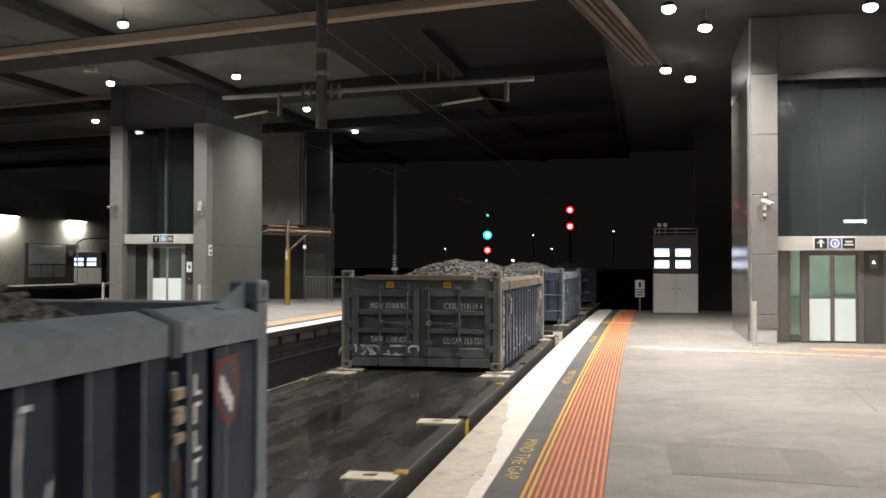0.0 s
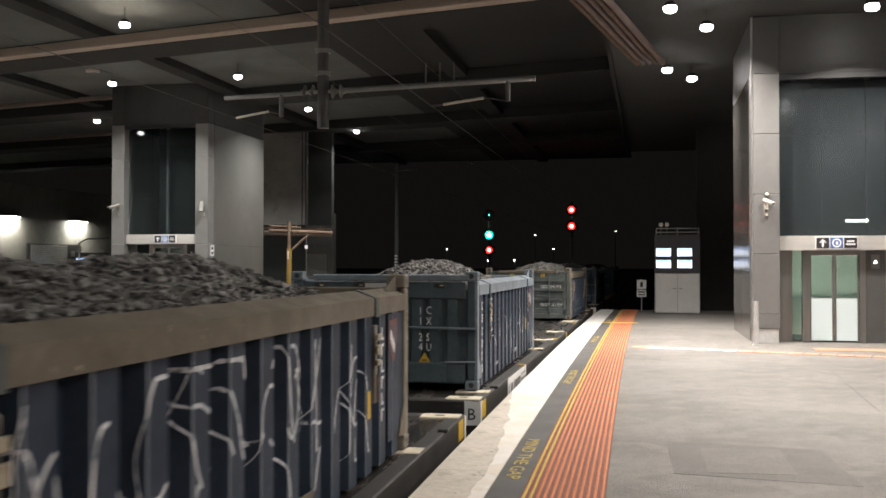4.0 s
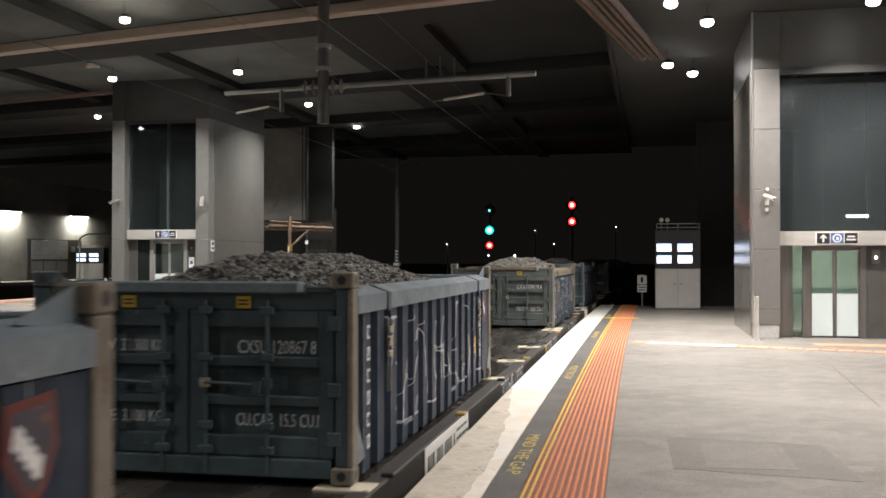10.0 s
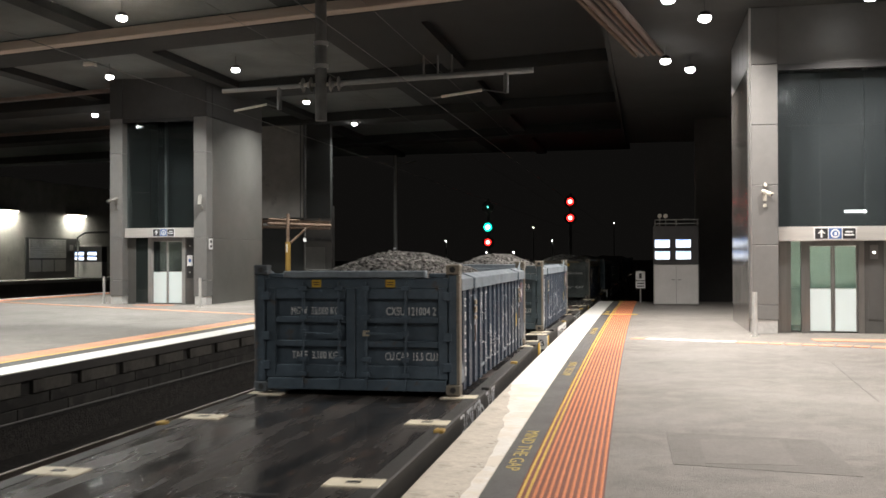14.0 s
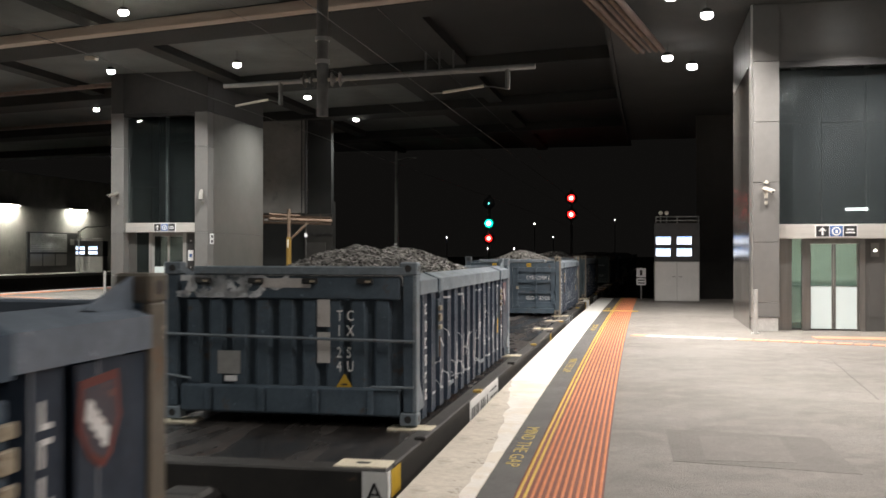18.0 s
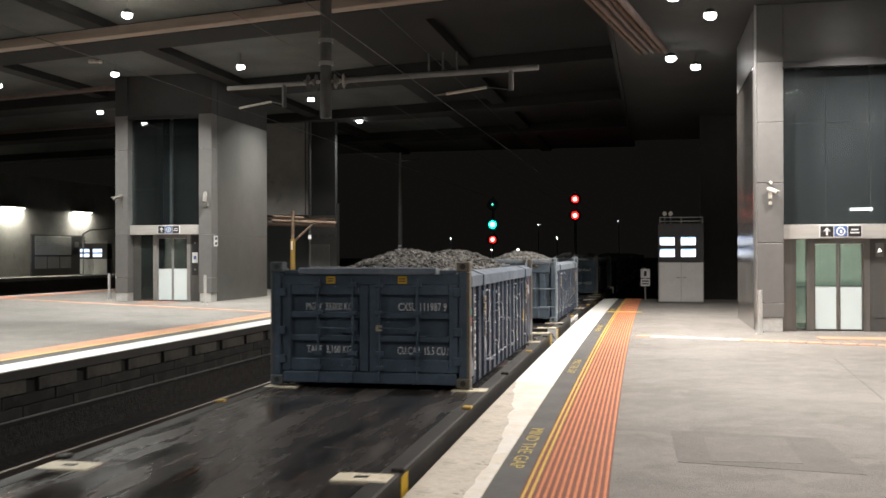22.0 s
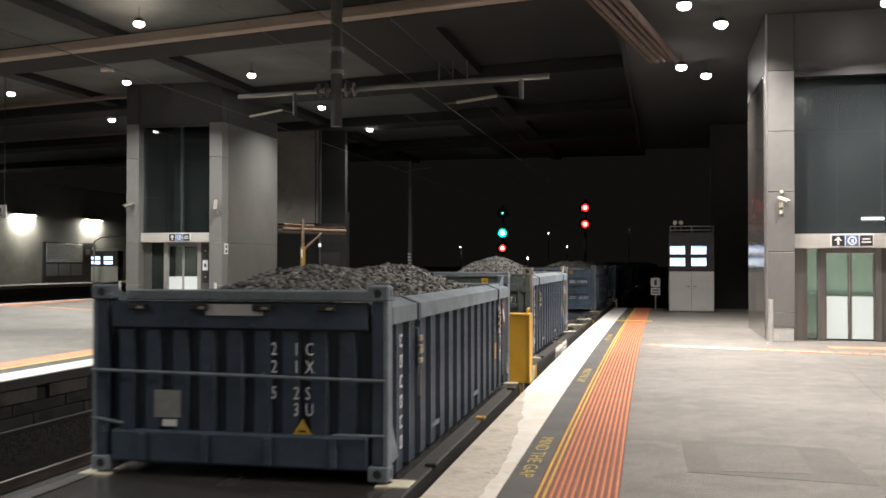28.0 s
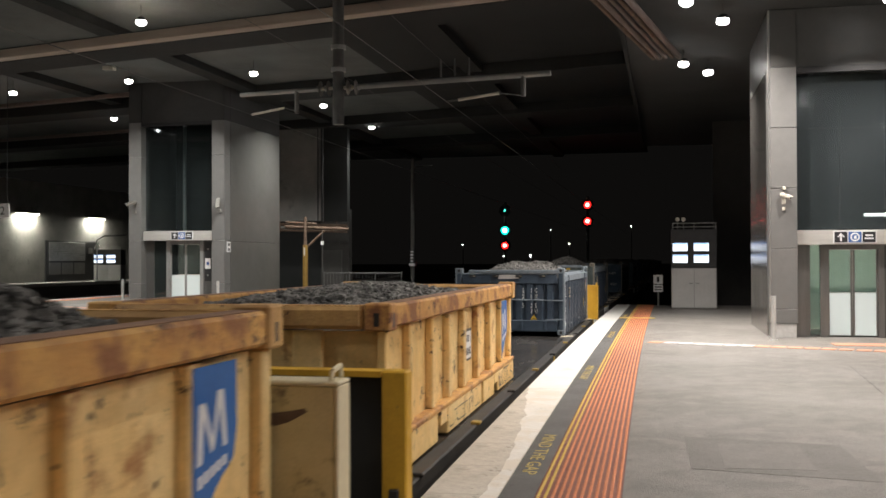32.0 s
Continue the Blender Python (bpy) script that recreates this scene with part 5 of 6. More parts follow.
        for k in range(9):
            x = -w + 0.20 + k * 0.228
            prism(bm := bmesh.new(), [(x, 0.085), (x + 0.03, 0.035), (x + 0.14, 0.035), (x + 0.17, 0.085)], "z", 0.334, 1.12)
            part("corrugation", bm, body, t)
        bx("front_header", (-w + 0.162, w - 0.162, 0.015, 0.12, 1.13, 1.34), body, t, bevel=0.012)
        bx("lid_plate", (-w + 0.30, w - 0.10, -0.005, 0.14, 1.35, 1.432), rail, t, "pale header rail", bevel=0.012)
        bx("front_sill", (-w + 0.162, w - 0.162, 0.005, 0.12, 0.075, 0.332), body, t, bevel=0.02)
        for k in range(4):
            x = -w + 0.42 + k * 0.52
            bx("pocket", (x, x + 0.06, -0.018, 0.0045, 0.09, 0.31), body, t, bevel=0.01)
            bx("hook", (x - 0.10, x + 0.05, -0.02, 0.0145, 1.27, 1.325), M["black"], t, bevel=0.01)
            bx("catch", (x - 0.02, x + 0.03, -0.024, -0.0205, 1.285, 1.305), M["hook"], t)
        part("cross_bar", tube(bmesh.new(), (-w + 0.02, -0.02, 0.797), (w - 0.02, -0.02, 0.76), 0.014, 8), rail, t, "horizontal steel bar")
        part("short_bar", tube(bmesh.new(), (w - 0.42, -0.018, 0.345), (w - 0.03, -0.018, 0.35), 0.012, 8), rail, t)
        part("short_bar", tube(bmesh.new(), (-w + 0.03, -0.018, 0.42), (-w + 0.28, -0.018, 0.385), 0.012, 8), rail, t)
        bx("white_label", (-0.25, 0.22, 0.008, 0.0145, 1.235, 1.322), M["label_white"], t, "blank white label")
        bx("blank_plate", (-0.69, -0.466, 0.028, 0.0345, 0.43, 0.645), M["galv"], t, "grey plate")
        bx("lower_plate", (-0.62, -0.50, 0.028, 0.0345, 0.362, 0.415), M["sign_white"], t)
        for x, chars in zip((0.28, 0.46, 0.555), code):
            for k, ch in enumerate(chars):
                if ch == "#":
                    bx("white_patch", (x, x + 0.12, 0.026, 0.0335, 0.55 + 0.33 * (1 - k), 0.83 + 0.33 * (1 - k)), M["label_white"], t, "blank white patch")
                elif ch != " ":
                    letters(t, ch, 0.14, x, (0.935, 0.80, 0.60, 0.475)[k], 0.0335, M["letter"], 0, 0.72)
        tri = part("triangle", prism(bmesh.new(), [(0.461, 0.334), (0.611, 0.334), (0.536, 0.455)], "y", 0.028, 0.0345), M["sticker"], t, "yellow warning triangle")
        bx("writing_bar", (0.505, 0.565, 0.0255, 0.0275, 0.352, 0.366), M["black"], tri)
    # painted blocks where letters stand on the long side
    for k in range(6):
        z = 0.975 - 0.160 * k
        u = bmesh.new()
        for a_, b_, c_, d_ in ((0.430, 0.450, 0.0, 0.10), (0.450, 0.505, 0.0, 0.020), (0.450, 0.505, 0.080, 0.10)) + (((0.485, 0.505, 0.020, 0.080),) if k % 2 else ()):
            box(u, w - 0.0195, w - 0.0175, a_, b_, z + c_, z + d_)
        part("paint_block", u, M["letter"], t, "white painted block")
    for k in range(6):
        z = 0.97 - 0.125 * k
        u = bmesh.new()
        box(u, w - 0.0195, w - 0.0175, LEN - 0.885, LEN - 0.862, z, z + 0.095)
        box(u, w - 0.0195, w - 0.0175, LEN - 0.861, LEN - 0.815, z + 0.075 * (k % 2), z + 0.02 + 0.075 * (k % 2))
        part("paint_block", u, M["letter"], t, "white painted block")
    bx("flat_plate", (w - 0.032, w - 0.022, LEN - 0.66, LEN - 0.15, 0.14, 1.16), side_tone, t, "flat plate beside the corner post")
    rim = part("badge", prism(bmesh.new(), [(LEN - 0.655, 0.93), (LEN - 0.644, 1.10), (LEN - 0.375, 1.12), (LEN - 0.352, 0.94), (LEN - 0.420, 0.81), (LEN - 0.487, 0.765), (LEN - 0.576, 0.82)], "x", w - 0.0218, w - 0.018), M["badge_red"], t, "shield-shaped badge with a red rim")
    part("badge_field", prism(bmesh.new(), [(LEN - 0.627, 0.94), (LEN - 0.616, 1.07), (LEN - 0.403, 1.085), (LEN - 0.386, 0.945), (LEN - 0.442, 0.835), (LEN - 0.487, 0.80), (LEN - 0.560, 0.84)], "x", w - 0.0176, w - 0.0165), M["badge"], rim, "dark blue field of the badge")
    for k in range(4):
        y, z = LEN - 0.599 + 0.036 * k, 0.985 - 0.034 * k
        part("badge_splash", prism(bmesh.new(), [(y - 0.012, z - 0.025), (y + 0.03, z - 0.045), (y + 0.05, z + 0.025), (y + 0.005, z + 0.05)], "x", w - 0.0162, w - 0.0152), M["letter"], rim, "white splash on the badge")
    bx("yellow_tag", (w - 0.0195, w - 0.016, LEN - RIB_FROM - RIB_STEP * 2 - 0.04, LEN - RIB_FROM - RIB_STEP * 2 + 0.04, 0.42, 0.62), M["sticker"], t, "upright yellow sticker")
    if spray:
        scrawl(t, stroke(seed, 4.4, 0.92, 34 if spray > 1 else 10, 0.0115, 1.15, True), M["spray"], "pale sprayed scrawl", pose(w - 0.0185, 1.15, 0.17))
    load = tagged(part("rubble_load", rocks(seed, -w + 0.17, w - 0.17, 0.14, LEN - 0.10, 1.16 if len(heap) == 1 else 1.22, 0.50 if len(heap) == 1 else 0.38, heap), None, t, "heaped crushed grey rock"), kind="stuff")
    return t


def rubbish_bin(seed, label):
    """A yellow open-topped spoil box with a heavy rusted rim."""
    t = thing("spoil_box", label, "container", "yellow spoil boxes")
    w, tall, BIN = 1.219, 1.32, 6.52
    REAR = -0.24
    yb, rim = M["box_yellow"], M["box_rim"]
    bx("floor_frame", (-w + 0.05, w - 0.05, REAR + 0.05, BIN - 0.05, 0.10, 0.2), yb, t)
    for sx in (-1, 1):
        xa, xb = sorted((sx * (w - 0.10), sx * (w - 0.112)))
        bx("side_panel", (xa, xb, REAR + 0.1, BIN - 0.1, 0.2, tall - 0.2), yb, t)
        xa, xb = sorted((sx * w, sx * (w - 0.2)))
        bx("rim", (xa, xb, REAR - 0.03, BIN + 0.03, tall - 0.175, tall), rim, t, "heavy rusted top rim", bevel=0.018)
        bx("rim_top", (xa + 0.028, xb - 0.028, REAR, BIN, tall + 0.001, tall + 0.005), M["rim_rust"], t, "brown rusted upper face of the rim")
        xa, xb = sorted((sx * w, sx * (w - 0.15)))
        for y0, y1 in ((REAR, 1.46), (1.92, 3.84), (3.98, 4.78), (5.10, BIN)):
            bx("base_rail", (xa, xb, y0, y1, 0.0, 0.26), yb, t, "yellow base rail with a fork pocket", bevel=0.01)
        for y0, y1 in ((1.60, 1.90), (4.80, 5.08)):
            bx("pocket_lintel", (xa, xb, y0, y1, 0.12, 0.26), yb, t, bevel=0.008)
        xa, xb = sorted((sx * (w + 0.012), sx * (w - 0.1)))
        bx("waist_ledge", (xa, xb, REAR + 0.02, BIN - 0.02, 0.262, 0.31), rim, t, "rusty ledge", bevel=0.01)
        for y, deep in ((REAR, 0.10), (0.53, 0.13), (1.38, 0.13), (2.14, 0.13), (2.93, 0.13), (3.79, 0.13), (4.66, 0.13), (5.58, 0.13), (BIN - 0.12, 0.12)):
            xa, xb = sorted((sx * (w - 0.03), sx * (w - 0.101)))
            bx("side_post", (xa, xb, y, y + deep, 0.31, tall - 0.195), yb, t, bevel=0.012)
    for y0, y1, q in ((REAR, REAR + 0.1, 1), (BIN - 0.1, BIN, -1)):
        bx("end_panel", (-w + 0.1, w - 0.1, y0 + 0.05, y1 - 0.03, 0.2, tall - 0.2), yb, t)
        bx("end_rim", (-w + 0.2, w - 0.2, y0 - 0.03 * q - 0.02, y1 + 0.05, tall - 0.185, tall - 0.01), M["rim_end"], t, "brown rusted end rim", bevel=0.03)
        bx("end_rim_top", (-w + 0.2, w - 0.2, y0 - 0.03 * q + 0.01, y1 + 0.02, tall - 0.009, tall - 0.005), rim, t, "scraped ochre upper face of the rim")
        for x in (-0.85, -0.2, 0.45):
            bx("end_post", (x, x + 0.24, y0 + (0.0 if q > 0 else 0.07), y1 - (0.045 if q > 0 else 0.0), 0.2, tall - 0.195), yb, t, bevel=0.012)
        bx("end_base", (-w + 0.15, w - 0.15, y0, y1, 0.0, 0.24), yb, t, bevel=0.01)
        for sx in (-1, 1):
            xa, xb = sorted((sx * (w + 0.02), sx * (w - 0.19)))
            c = bx("corner_casting", (xa, xb, y0 - 0.05, y1 + 0.05, tall - 0.195, tall + (0.012 if q > 0 else 0.03)), rim if q > 0 else M["rim_end"], t, "battered corner block", bevel=0.014)
            bx("opening", (min(sx * (w + 0.0205), sx * (w + 0.017)), max(sx * (w + 0.0205), sx * (w + 0.017)), (y0 + y1) / 2 - 0.022, (y0 + y1) / 2 + 0.022, tall - 0.16, tall - 0.06), M["black"], c, bevel=0.001)
            if q > 0:
                bx("opening", (sx * (w - 0.09) - 0.022, sx * (w - 0.09) + 0.022, y0 - 0.0515, y0 - 0.048, tall - 0.16, tall - 0.06), M["black"], c, bevel=0.001)
    # blue poster on the far bay, white notice mid-side: drawn as plain shapes
    b = part("blue_poster", prism(bmesh.new(), [(5.597, 0.36), (5.703, 0.44), (5.83, 0.56), (6.021, 0.66), (6.063, 0.80), (6.053, 1.11), (5.597, 1.11)], "x", w - 0.0295, w - 0.024), M["poster_blue"], t, "torn blue poster with white marks")
    for pts in ([(5.629, 0.68), (5.682, 0.69), (5.703, 0.95), (5.65, 0.95)], [(5.671, 0.95), (5.713, 0.95), (5.809, 0.74), (5.777, 0.72)], [(5.777, 0.72), (5.809, 0.74), (5.883, 0.99), (5.841, 0.99)], [(5.851, 0.99), (5.904, 0.99), (5.947, 0.73), (5.904, 0.73)]):
        part("poster_mark", prism(bmesh.new(), pts, "x", w - 0.0235, w - 0.022), M["sign_white"], b)
    for k in range(5):
        bx("poster_mark", (w - 0.0235, w - 0.022, 5.64 + 0.063 * k, 5.682 + 0.063 * k, 0.585 + 0.014 * k, 0.64 + 0.012 * k), M["sign_white"], b)
    scrawl(t, stroke(seed + 3, 0.40, 0.34, 3, 0.012), M["letter"], "white sprayed scrawl", pose(w - 0.0985, 0.02, 0.42))
    nt_ = bx("notice", (w - 0.0995, w - 0.094, 3.235, 3.69, 0.54, 0.89), M["black"], t, "white notice with a dark border, lettered TOP BALLAST")
    bx("notice_sheet", (w - 0.0935, w - 0.091, 3.26, 3.665, 0.565, 0.865), M["sign_white"], nt_)
    for body_, z, wide in (("TOP", 0.745, 0.16), ("BALLAST", 0.605, 0.33)):
        me = text_mesh(body_, 0.115, M["black"], 0.001)
        xs = [v.co.x for v in me.vertices]
        part("lettering", me, None, nt_, at=pose(w - 0.0895, 3.4625 - wide / 2, z, 90, 0, 90) @ Matrix.Diagonal((wide / (max(xs) - min(xs)), 1, 1, 1)))
    scrawl(t, stroke(seed, 1.0, 0.2, 8, 0.007), M["black"], "dark sprayed scrawl", pose(w + 0.0018, 5.25, 0.03))
    scrawl(t, stroke(seed + 8, 1.3, 0.15, 9, 0.005), M["black"], "dark sprayed scrawl", pose(w + 0.0018, 2.15, 0.03))
    tagged(part("rubble_load", rocks(seed, -w + 0.2, w - 0.2, REAR + 0.08, BIN - 0.08, tall - 0.10, 0.15 if seed == 40 else 0.45, (0.36, 0.68)), None, t, "heaped crushed dark rock"), kind="stuff")
    return t


WHEELS = []


def wagon(length, deck_z, pads, seed, label, spray=(0.27, 0.50, 0.74), letter="B", half=1.36, panel=None, yellow_end=False, cream_box=False, ends=(0.40, 0.40)):
    """A flat wagon; its rear end is at y = 0 and its deck at z = 0."""
    t = thing("flat_wagon", label, "wagon", "flat wagons")
    rnd = random.Random(seed)
    for k in range(8):
        y0 = 0.25 + k * (length - 0.5) / 8
        bx("deck_plate", (-half + 0.16, half - 0.16, y0 + 0.004, y0 + (length - 0.5) / 8 - 0.004, -0.05, 0.0), M["deck"] if deck_z > 0.05 else M["deck_smooth"], t)
    for s in (-1, 1):
        xa, xb = sorted((s * half, s * (half - 0.16)))
        bx("side_sill", (xa, xb, 0.25, length - 0.25, -0.42, 0.006), M["sill"], t, "sooty side sill", bevel=0.012)
        for k in range(9):
            y = 1.2 + k * (length - 2.4) / 8
            bx("tie_lug", (s * (half - 0.02) - 0.05, s * (half - 0.02) + 0.05, y, y + 0.10, 0.0, 0.035), M["yellow_lug"] if k % 2 else M["sill"], t, bevel=0.01)
    for y0 in (0.0, length - 0.25):
        bx("headstock", (-half, half, y0, y0 + 0.25, -0.46, 0.004), M["sill"], t, bevel=0.015)
    bx("centre_sill", (-0.25, 0.25, 0.3, length - 0.3, -0.55, -0.051), M["sill"], t)
    for y0, d in ((0.0, -ends[0]), (length, ends[1])):
        cp = part("coupler", tube(bmesh.new(), (0, y0, -0.25), (0, y0 + d * 0.8, -0.25), 0.09, 10), M["sill"], t)
        bx("coupler_head", (-0.16, 0.16, y0 + d - 0.14, y0 + d + 0.14, -0.42, -0.1), M["sill"], cp, bevel=0.03)
    for y in pads:
        for s in (-1, 1):
            xa, xb = sorted((s * (0.93 if deck_z > 0.05 else 1.08), s * (half - 0.02)))
            p_ = bx("twistlock_pad", (xa, xb, y - 0.125, y + 0.125, -0.02, 0.014), M["pad"], t, "cream painted twistlock pad", bevel=0.006)
            bx("slot", (s * 1.13 - 0.05, s * 1.13 + 0.05, y - 0.03, y + 0.03, 0.0125, 0.018), M["black"], p_)
    for y in (0.13, length - 0.42):
        bx("yellow_mark", (half + 0.0005, half + 0.006, y, y + 0.29, -0.22, -0.02), M["sticker"], t, "yellow patch on the sill")
    bx("yellow_mark", (half + 0.0005, half + 0.006, length * 0.5, length * 0.5 + 0.22, -0.22, -0.03), M["sticker"], t, "yellow patch on the sill")
    for k in range(7):
        y = 1.5 + k * (length - 3.2) / 6 + rnd.uniform(-0.3, 0.3)
        bx("deck_slot", (-0.95, -0.95 + rnd.uniform(0.10, 0.3), y, y + 0.07, -0.01, 0.0035), M["black"], t)
        bx("deck_slot", (rnd.uniform(0.2, 0.6), 0.72, y + 0.8, y + 0.84, -0.01, 0.0035), M["black"], t)
    # end letter plates, folded round the corner of the sill
    for y in (0.004, length - 0.084):
        bx("corner_plate", (half + 0.0065, half + 0.012, y, y + 0.08, -0.29, -0.005), M["white_panel"], t, "white plate folded round the corner")
    pl = bx("letter_plate", (half - 0.18, half + 0.006, -0.008, -0.002, -0.28, -0.005), M["white_panel"], t, "white end plate with a black letter")
    part("lettering", text_mesh(letter, 0.19, M["black"]), None, pl, at=pose(half - 0.15, -0.0095, -0.215, 90, 0, 0))
    if panel is not None:
        pl = bx("number_panel", (half + 0.0065, half + 0.012, panel, panel + 2.1, -0.36, 0.0), M["white_panel"], t, "white panel with dark unreadable marks")
        y = panel + 0.10
        while y < panel + 1.35:
            n = rnd.choice((0.05, 0.07, 0.09))
            bx("writing_bar", (half + 0.0125, half + 0.0135, y, y + n, -0.22, -0.09), M["sign_black"], pl)
            y += n + rnd.choice((0.03, 0.04, 0.12))
        for row, (z, h) in enumerate(((-0.075, 0.022), (-0.155, 0.025), (-0.235, 0.022), (-0.30, 0.02))):
            y = panel + (1.45 if row < 3 else 0.2)
            while y < panel + 1.95:
                n = rnd.uniform(0.06, 0.2)
                bx("writing_bar", (half + 0.0125, half + 0.0135, y, min(y + n, panel + 2.05), z - h, z + h * 0.2), M["sign_black"], pl)
                y += n + 0.04
    for k, at_ in enumerate(spray):
        scrawl(t, stroke(seed + 50 + k, 2.5, 0.33, 20, 0.015), M["spray"], "white sprayed scrawl on the sill", pose(half + 0.0025, length * at_, -0.36))
    drop = -(deck_z - (RAIL + 0.46))
    for y in (2.6, length - 2.6):
        frame_ = bx("bogie_frame", (-1.0, 1.0, y - 0.25, y + 0.25, drop - 0.02, -0.43), M["sill"], t, bevel=0.03)
        for s in (-1, 1):
            bx("side_frame", (s * 1.05 - 0.06, s * 1.05 + 0.06, y - 1.15, y + 1.15, drop - 0.12, drop + 0.14), M["sill"], frame_, bevel=0.03)
        for dy in (-0.9, 0.9):
            ws = part("wheelset", tube(bmesh.new(), (-0.95, 0, 0), (0.95, 0, 0), 0.08, 10), M["sill"], t)
            ws.matrix_basis = pose(0, y + dy, drop)
            for s in (-1, 1):
                bm = bmesh.new()
                tube(bm, (s * 0.74, 0, 0), (s * 0.87, 0, 0), 0.46, 20)
                tube(bm, (s * 0.715, 0, 0), (s * 0.74, 0, 0), 0.485, 20)
                tube(bm, (s * 0.87, 0, 0), (s * 0.885, 0, 0), 0.30, 5)
                part("wheel", bm, M["rail"], ws)
            WHEELS.append((ws, y + dy, drop))
    def end_board(y0, y1, right, top, face, side, label):
        """A boxed steel end board with a cap, a bright side plate and a grab rail along its edge."""
        e = bx("end_board", (-half + 0.1, right - 0.022, y0 + 0.012, y1 - 0.012, 0.0, top - 0.026), face, t, label, bevel=0.008)
        bx("board_cap", (-half + 0.09, right, y0, y1, top - 0.024, top), side, e, bevel=0.008)
        bx("board_side", (right - 0.02, right - 0.001, y0 + 0.002, y1 - 0.002, 0.0, top - 0.026), side, e, bevel=0.004)
        hb = bmesh.new()
        x = right - 0.045
        ring = ((x, y0 + 0.03, top - 0.005), (x, y0 + 0.04, top + 0.05), (x, y1 - 0.03, top + 0.065), (x, y1 - 0.02, top - 0.005))
        for a_, b_ in zip(ring, ring[1:]):
            tube(hb, a_, b_, 0.015, 8)
        part("grab_rail", hb, side, e)
        return e

    if yellow_end:
        end_board(length - 0.39, length - 0.05, 1.50, 0.965, M["yellow_bright"], M["yellow_bright"], "yellow steel end board")
        fr = bx("end_post", (1.37, 1.54, 0.09, 0.25, 0.0, 0.942), M["yellow_bright"], t, "bright yellow end frame post", bevel=0.012)
        bx("top_bar", (-half + 0.1, 1.368, 0.09, 0.25, 0.900, 0.940), M["yellow_bright"], fr)
        bx("dark_board", (-half + 0.1, 1.368, 0.19, 0.24, 0.0, 0.898), M["black_board"], fr, "black board")
        lk = bmesh.new()
        box(lk, 1.42, 1.49, 0.075, 0.0895, 0.05, 0.17, 0.01)
        part("lock", lk, M["black"], fr)
    if cream_box:
        cb = end_board(length - 0.25, length - 0.04, 1.54, 0.960, M["cream"], M["cream_lit"], "cream steel end board")
        y = length - 0.238
        part("smear", prism(bmesh.new(), [(1.13, 0.735), (1.19, 0.722), (1.27, 0.745), (1.37, 0.80), (1.355, 0.818), (1.26, 0.80), (1.17, 0.79), (1.15, 0.765)], "y", y - 0.002, y - 0.0005), M["rust"], cb, "dark greasy smear")
    return t


M["box_yellow"] = mat("chipped_yellow_paint", (0.88, 0.57, 0.21), (0.90, 0.66, 0.31), 1.3, 0.6, stain=(0.36, 0.17, 0.06), stain_at=0.56, stain_scale=2.4, grain=60, bump=0.3, mottle=0.3, chips=((0.07, 0.04, 0.028), 0.59, 6.0))
M["box_rim"] = mat("rusted_yellow_rim", (0.74, 0.42, 0.13), (0.60, 0.30, 0.09), 2.6, 0.7, stain=(0.27, 0.115, 0.048), stain_at=0.50, stain_scale=3.0, grain=50, bump=0.5, mottle=0.35, chips=((0.06, 0.035, 0.025), 0.585, 7.0))
M["rim_end"] = mat("brown_rust_end_rim", (0.68, 0.42, 0.16), (0.44, 0.24, 0.095), 2.2, 0.75, stain=(0.56, 0.34, 0.12), stain_at=0.60, stain_scale=3.0, grain=60, bump=0.5, mottle=0.35, chips=((0.06, 0.035, 0.025), 0.585, 5.0))
M["rim_rust"] = mat("brown_rust_rim", (0.22, 0.12, 0.075), (0.30, 0.17, 0.10), 2.0, 0.8, stain=(0.40, 0.22, 0.09), stain_at=0.60, stain_scale=3.0, grain=60, bump=0.4, mottle=0.3)
M["yellow_bright"] = mat("bright_yellow_paint", (0.66, 0.38, 0.03), (0.58, 0.32, 0.025), 2.5, 0.5, stain=(0.22, 0.13, 0.04), stain_at=0.64, stain_scale=6, grain=60)
# one stained cream in two tones: shade put into the face, light into side
M["cream"] = mat("cream_shaded_paint", (0.62, 0.52, 0.29), (0.53, 0.43, 0.22), 2.5, 0.5, stain=(0.10, 0.07, 0.045), stain_at=0.56, stain_scale=3.5, grain=60)
M["cream_lit"] = mat("cream_lit_paint", (0.70, 0.62, 0.42), (0.62, 0.54, 0.35), 2.5, 0.5, stain=(0.20, 0.16, 0.10), stain_at=0.66, stain_scale=6, grain=60)
M["rib_edge"] = mat("pale_rib_edge", (0.19, 0.225, 0.27), (0.11, 0.135, 0.165), 5, 0.5, stain=(0.05, 0.06, 0.07), stain_at=0.56, stain_scale=6, grain=80)
M["black_board"] = mat("matt_black_board", (0.012, 0.012, 0.013), (0.02, 0.019, 0.018), 3, 0.8, grain=60)
M["poster_blue"] = mat("poster_blue", (0.03, 0.13, 0.40), (0.04, 0.16, 0.46), 4, 0.5, grain=60, bump=0.0)

# light falling differently on sides and ends is put into these darker side colours
navy_side_dim = paint("dim_navy_side_paint", (0.020, 0.033, 0.054), 0.66, (0.075, 0.06, 0.05))
M["blue_side_dim"] = paint("dim_blue_side_paint", (0.030, 0.043, 0.062), 0.66, (0.075, 0.06, 0.05))
navy = paint("navy_container_paint", (0.064, 0.088, 0.112), 0.60, (0.085, 0.066, 0.052))
navy_dark = paint("dark_blue_black_container_paint", (0.054, 0.080, 0.112), 0.66, (0.05, 0.045, 0.04))
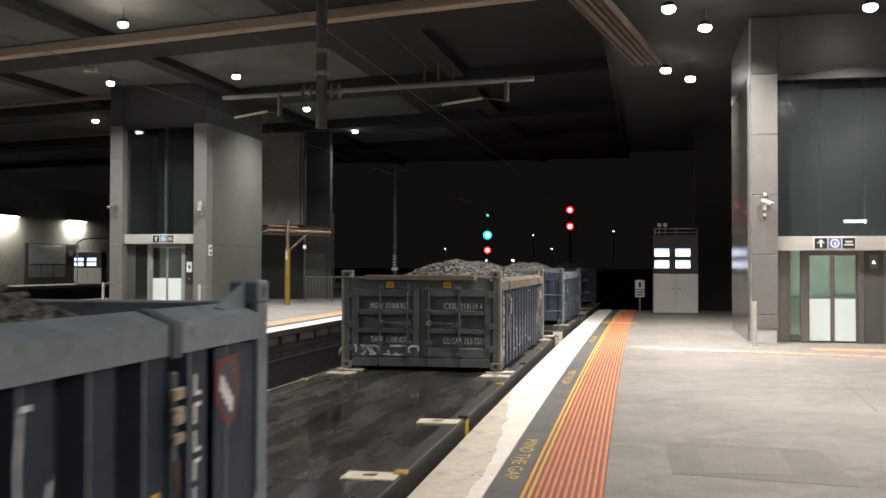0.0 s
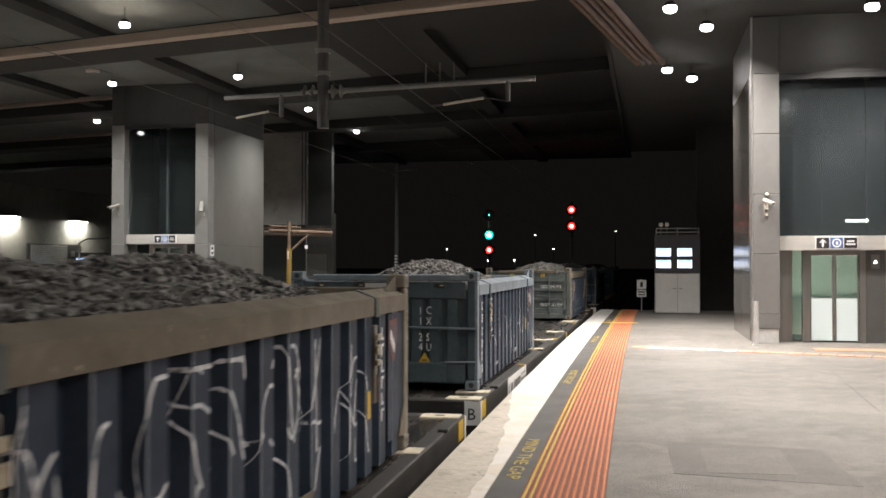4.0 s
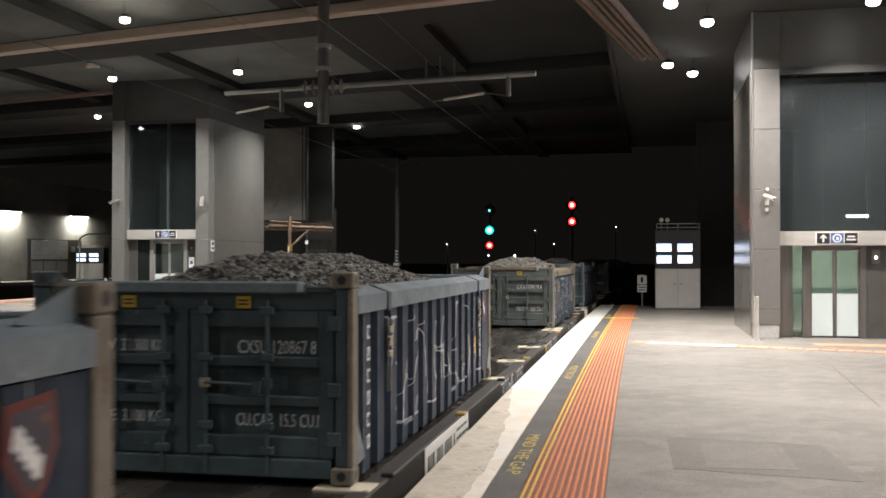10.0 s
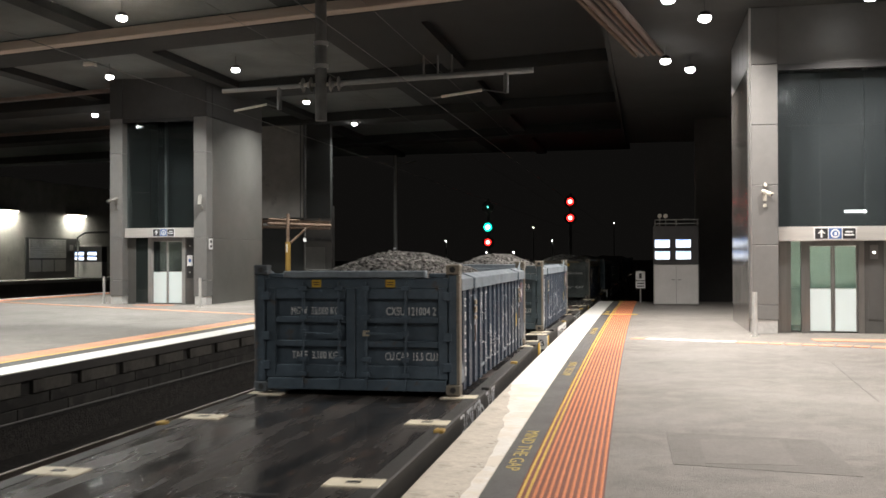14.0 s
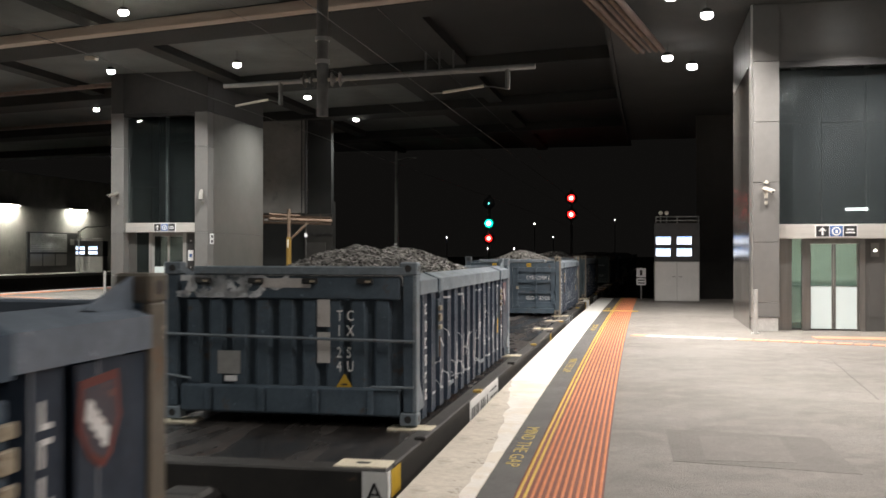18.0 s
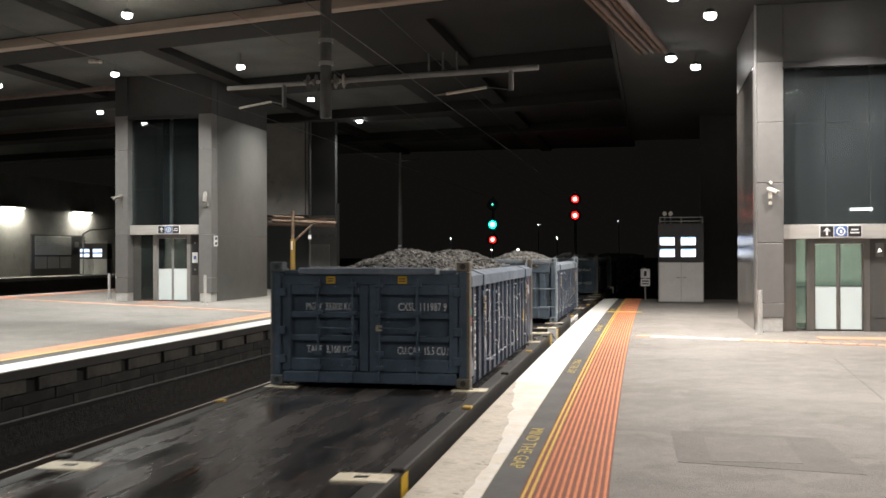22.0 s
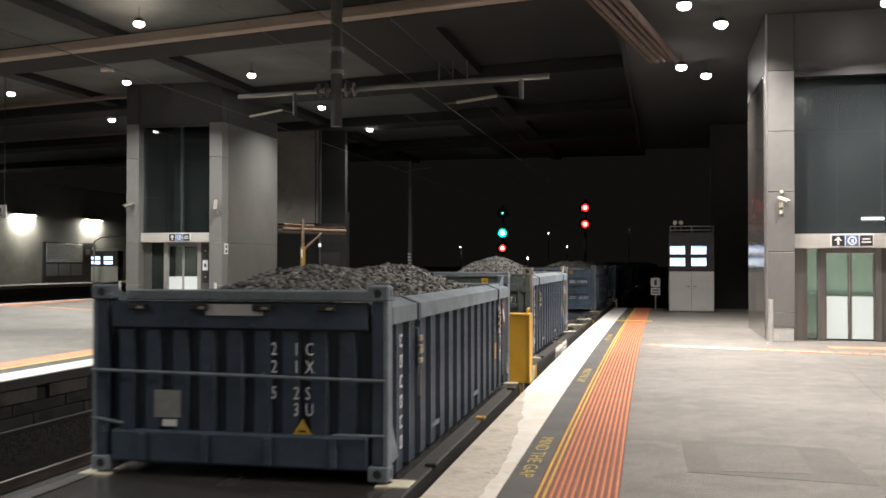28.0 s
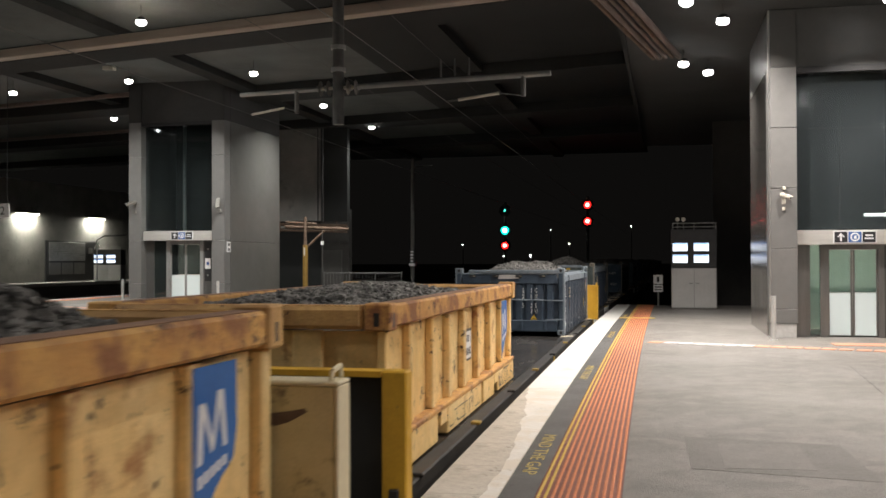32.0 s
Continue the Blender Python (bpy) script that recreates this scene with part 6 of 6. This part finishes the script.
navy_green = paint("dark_grey_green_container_paint", (0.074, 0.088, 0.086), 0.63, (0.085, 0.065, 0.05))
navy_teal = paint("dark_teal_container_paint", (0.058, 0.080, 0.091), 0.63, (0.085, 0.065, 0.05))
green_dark = paint("dark_green_grey_container_paint", (0.064, 0.080, 0.079), 0.66, (0.06, 0.05, 0.042))
navy_blue = paint("blue_container_paint", (0.046, 0.064, 0.090), 0.68, (0.08, 0.065, 0.055))
grey_rail = paint("grey_blue_rail_paint", (0.165, 0.197, 0.224), 0.58, (0.10, 0.09, 0.08))
blue_rail = paint("dull_blue_rail_paint", (0.135, 0.165, 0.205), 0.66, (0.06, 0.06, 0.065))
tan_rail = paint("tan_primer_paint", (0.125, 0.108, 0.082), 0.60, (0.10, 0.07, 0.05))
post_navy = paint("scuffed_navy_post", (0.075, 0.085, 0.095), 0.58, (0.17, 0.10, 0.06))
post_dark = paint("dark_rusted_post", (0.135, 0.122, 0.10), 0.56, (0.15, 0.095, 0.06))
post_rust = paint("rusted_post", (0.185, 0.165, 0.135), 0.57, (0.12, 0.08, 0.055))

# wagons: place of the rear end at the start, length, deck height, extras
def pads_for(rear, spots, others):
    return [s_ - rear + d for s_ in spots for d in (0.09, LEN - 0.09)] + [y - rear for y in others]


def put(ob, y, z, span):
    ob.matrix_basis = along(TRACK, y, z, span)
    MOVERS.append((ob, y, z, span))


W = [
    (23.85, 25.75, 0.09, (26.39, 41.59), (33.9, 36.6), {}),
    (-2.46, 25.11, 0.09, (-1.71, 14.51), (-2.24, 7.2, 9.85, 14.05, 22.25), dict(panel=2.33, spray=())),
    (-29.54, 26.03, 0.09, (-28.78, -12.26), (-29.37, -19.84, -17.25, -12.8, -3.70), dict(letter="B", panel=2.35)),
    (-56.83, 25.96, 0.09, (-55.14, -38.69), (-56.62, -42.95, -40.38, -31.05), dict(letter="A", panel=3.5, spray=(0.66,))),
    (-84.22, 26.34, 0.09, (-83.1, -66.72), (-73.95, -71.27, -58.07), dict(letter="A", panel=3.2, spray=())),
    (-108.02, 22.58, 0.0, (-92.44,), (), dict(yellow_end=True, spray=(), letter="A", ends=(0.55, 0.4))),
    (-133.09, 23.92, 0.09, (), (), dict(cream_box=True, spray=(), ends=(0.75, 0.55))),
]
for i, (rear, length, dz, spots, others, extra) in enumerate(W):
    pads = pads_for(rear, spots, others)
    ob = wagon(length, dz, pads, 10 + i, "long black flat wagon with a cream end board" if i == 6 else "long black flat wagon with a wet deck and cream pads" if dz > 0.05 else "low black flat wagon with a yellow end frame", **extra)
    put(ob, rear, dz, length)

C = [
    ("door", 41.59, "CXSU 117230 4", "TARE  3,100 KG", navy, grey_rail, post_navy, 0),
    ("front", 26.39, None, "", navy_blue, grey_rail, post_navy, 1),
    ("door", 14.51, "CXSU 114119 4", "TARE  3,100 KG", navy_green, tan_rail, post_rust, 1),
    ("front", -1.71, ("678 ", "1124", "CXSU"), "", navy_teal, grey_rail, post_navy, 1),
    ("door", -12.26, "CXSU 124114 6", "TARE  3,150 KG", navy_green, tan_rail, post_rust, 2),
    ("door", -28.78, "CXSU 120867 8", "TARE  3,100 KG", navy_teal, grey_rail, post_rust, 2),
    ("door", -38.69, "CXSU 121004 2", "TARE  3,100 KG", navy, grey_rail, post_rust, 2),
    ("front", -55.14, ("##", "T124", "CXSU"), "", navy, grey_rail, post_navy, 2),
    ("door", -66.72, "CXSU 111987 9", "TARE  3,100 KG", navy_dark, blue_rail, post_dark, 2),
    ("door", -83.1, "CXSU 109557 1", "TARE  3,100 KG", green_dark, grey_rail, post_rust, 0),
    ("front", -92.44, ("225 ", "1123", "CXSU"), "", navy_blue, grey_rail, post_navy, 0),
]
for i, (kind, y, code, tare, body, rail, post, spray) in enumerate(C):
    colour = {navy: "dark navy", navy_dark: "blue-black", navy_green: "dark grey-green", navy_blue: "dull blue", navy_teal: "dark teal-grey", green_dark: "dark green-grey"}[body]
    where = "lettered doors showing" if kind == "door" else "ribbed end showing"
    if code is None:
        code = ("    ", "1142", "CXSU")
    ob = container(kind, body, rail, post, code, tare, 3 + i, f"{colour} half-height container heaped with rock, {where}", spray, (0.58,) if y == -83.1 else (0.34, 0.64) if i % 3 else (0.30, 0.52, 0.72))
    if y == 14.51:
        scrawl(ob, stroke(77, 1.1, 0.15, 9, 0.014), M["spray"], "white sprayed scrawl on the door", pose(-1.05, 0.018, 0.19, 0, 0, -90))
    if y == -55.14:
        scrawl(ob, stroke(91, 0.62, 0.17, 16, 0.030), M["spray"], "white smeared paint on the header", pose(-0.98, 0.013, 1.15, 0, 0, -90))
    if y == -66.72:
        for z, c_ in ((0.86, "tag_green"), (0.76, "tag_red"), (0.66, "sign_white")):
            bx("post_tag", (HALF - 0.005, HALF - 0.001, 0.085, 0.135, z, z + 0.055), M[c_], ob, "small coloured tag on the corner post")
    put(ob, y, 0.12 if y > -88 else 0.03, LEN)
for i, y in enumerate((-106.89, -115.97)):
    ob = rubbish_bin(40 + i, "chipped yellow spoil box with a rusted rim, full of dark rock")
    put(ob, y, 0.022 if y > -110 else 0.100, 6.42)


# ---- movement: how far the train has gone, from its speed ----
SPEED = ((0, 3.428), (8, 3.611), (16, 3.534), (24, 3.579), (32, 3.693))


def gone(t):
    s = 0.0
    for (t0, v0), (t1, v1) in zip(SPEED, SPEED[1:]):
        d = min(max(t - t0, 0.0), t1 - t0)
        s += v0 * d + (v1 - v0) * d * d / (2 * (t1 - t0))
    return s


def motions():
    for ob, y, z, span in MOVERS:
        walk(ob, [(t, along(TRACK, y + gone(t), z, span)) for t in range(0, 33)])
    times = [0.2 * k for k in range(161)]
    for ws, y, z in WHEELS:
        walk(ws, [(t, pose(0, y, z, -math.degrees(gone(t) / 0.46) % 360, 0, 0)) for t in times])


motions()
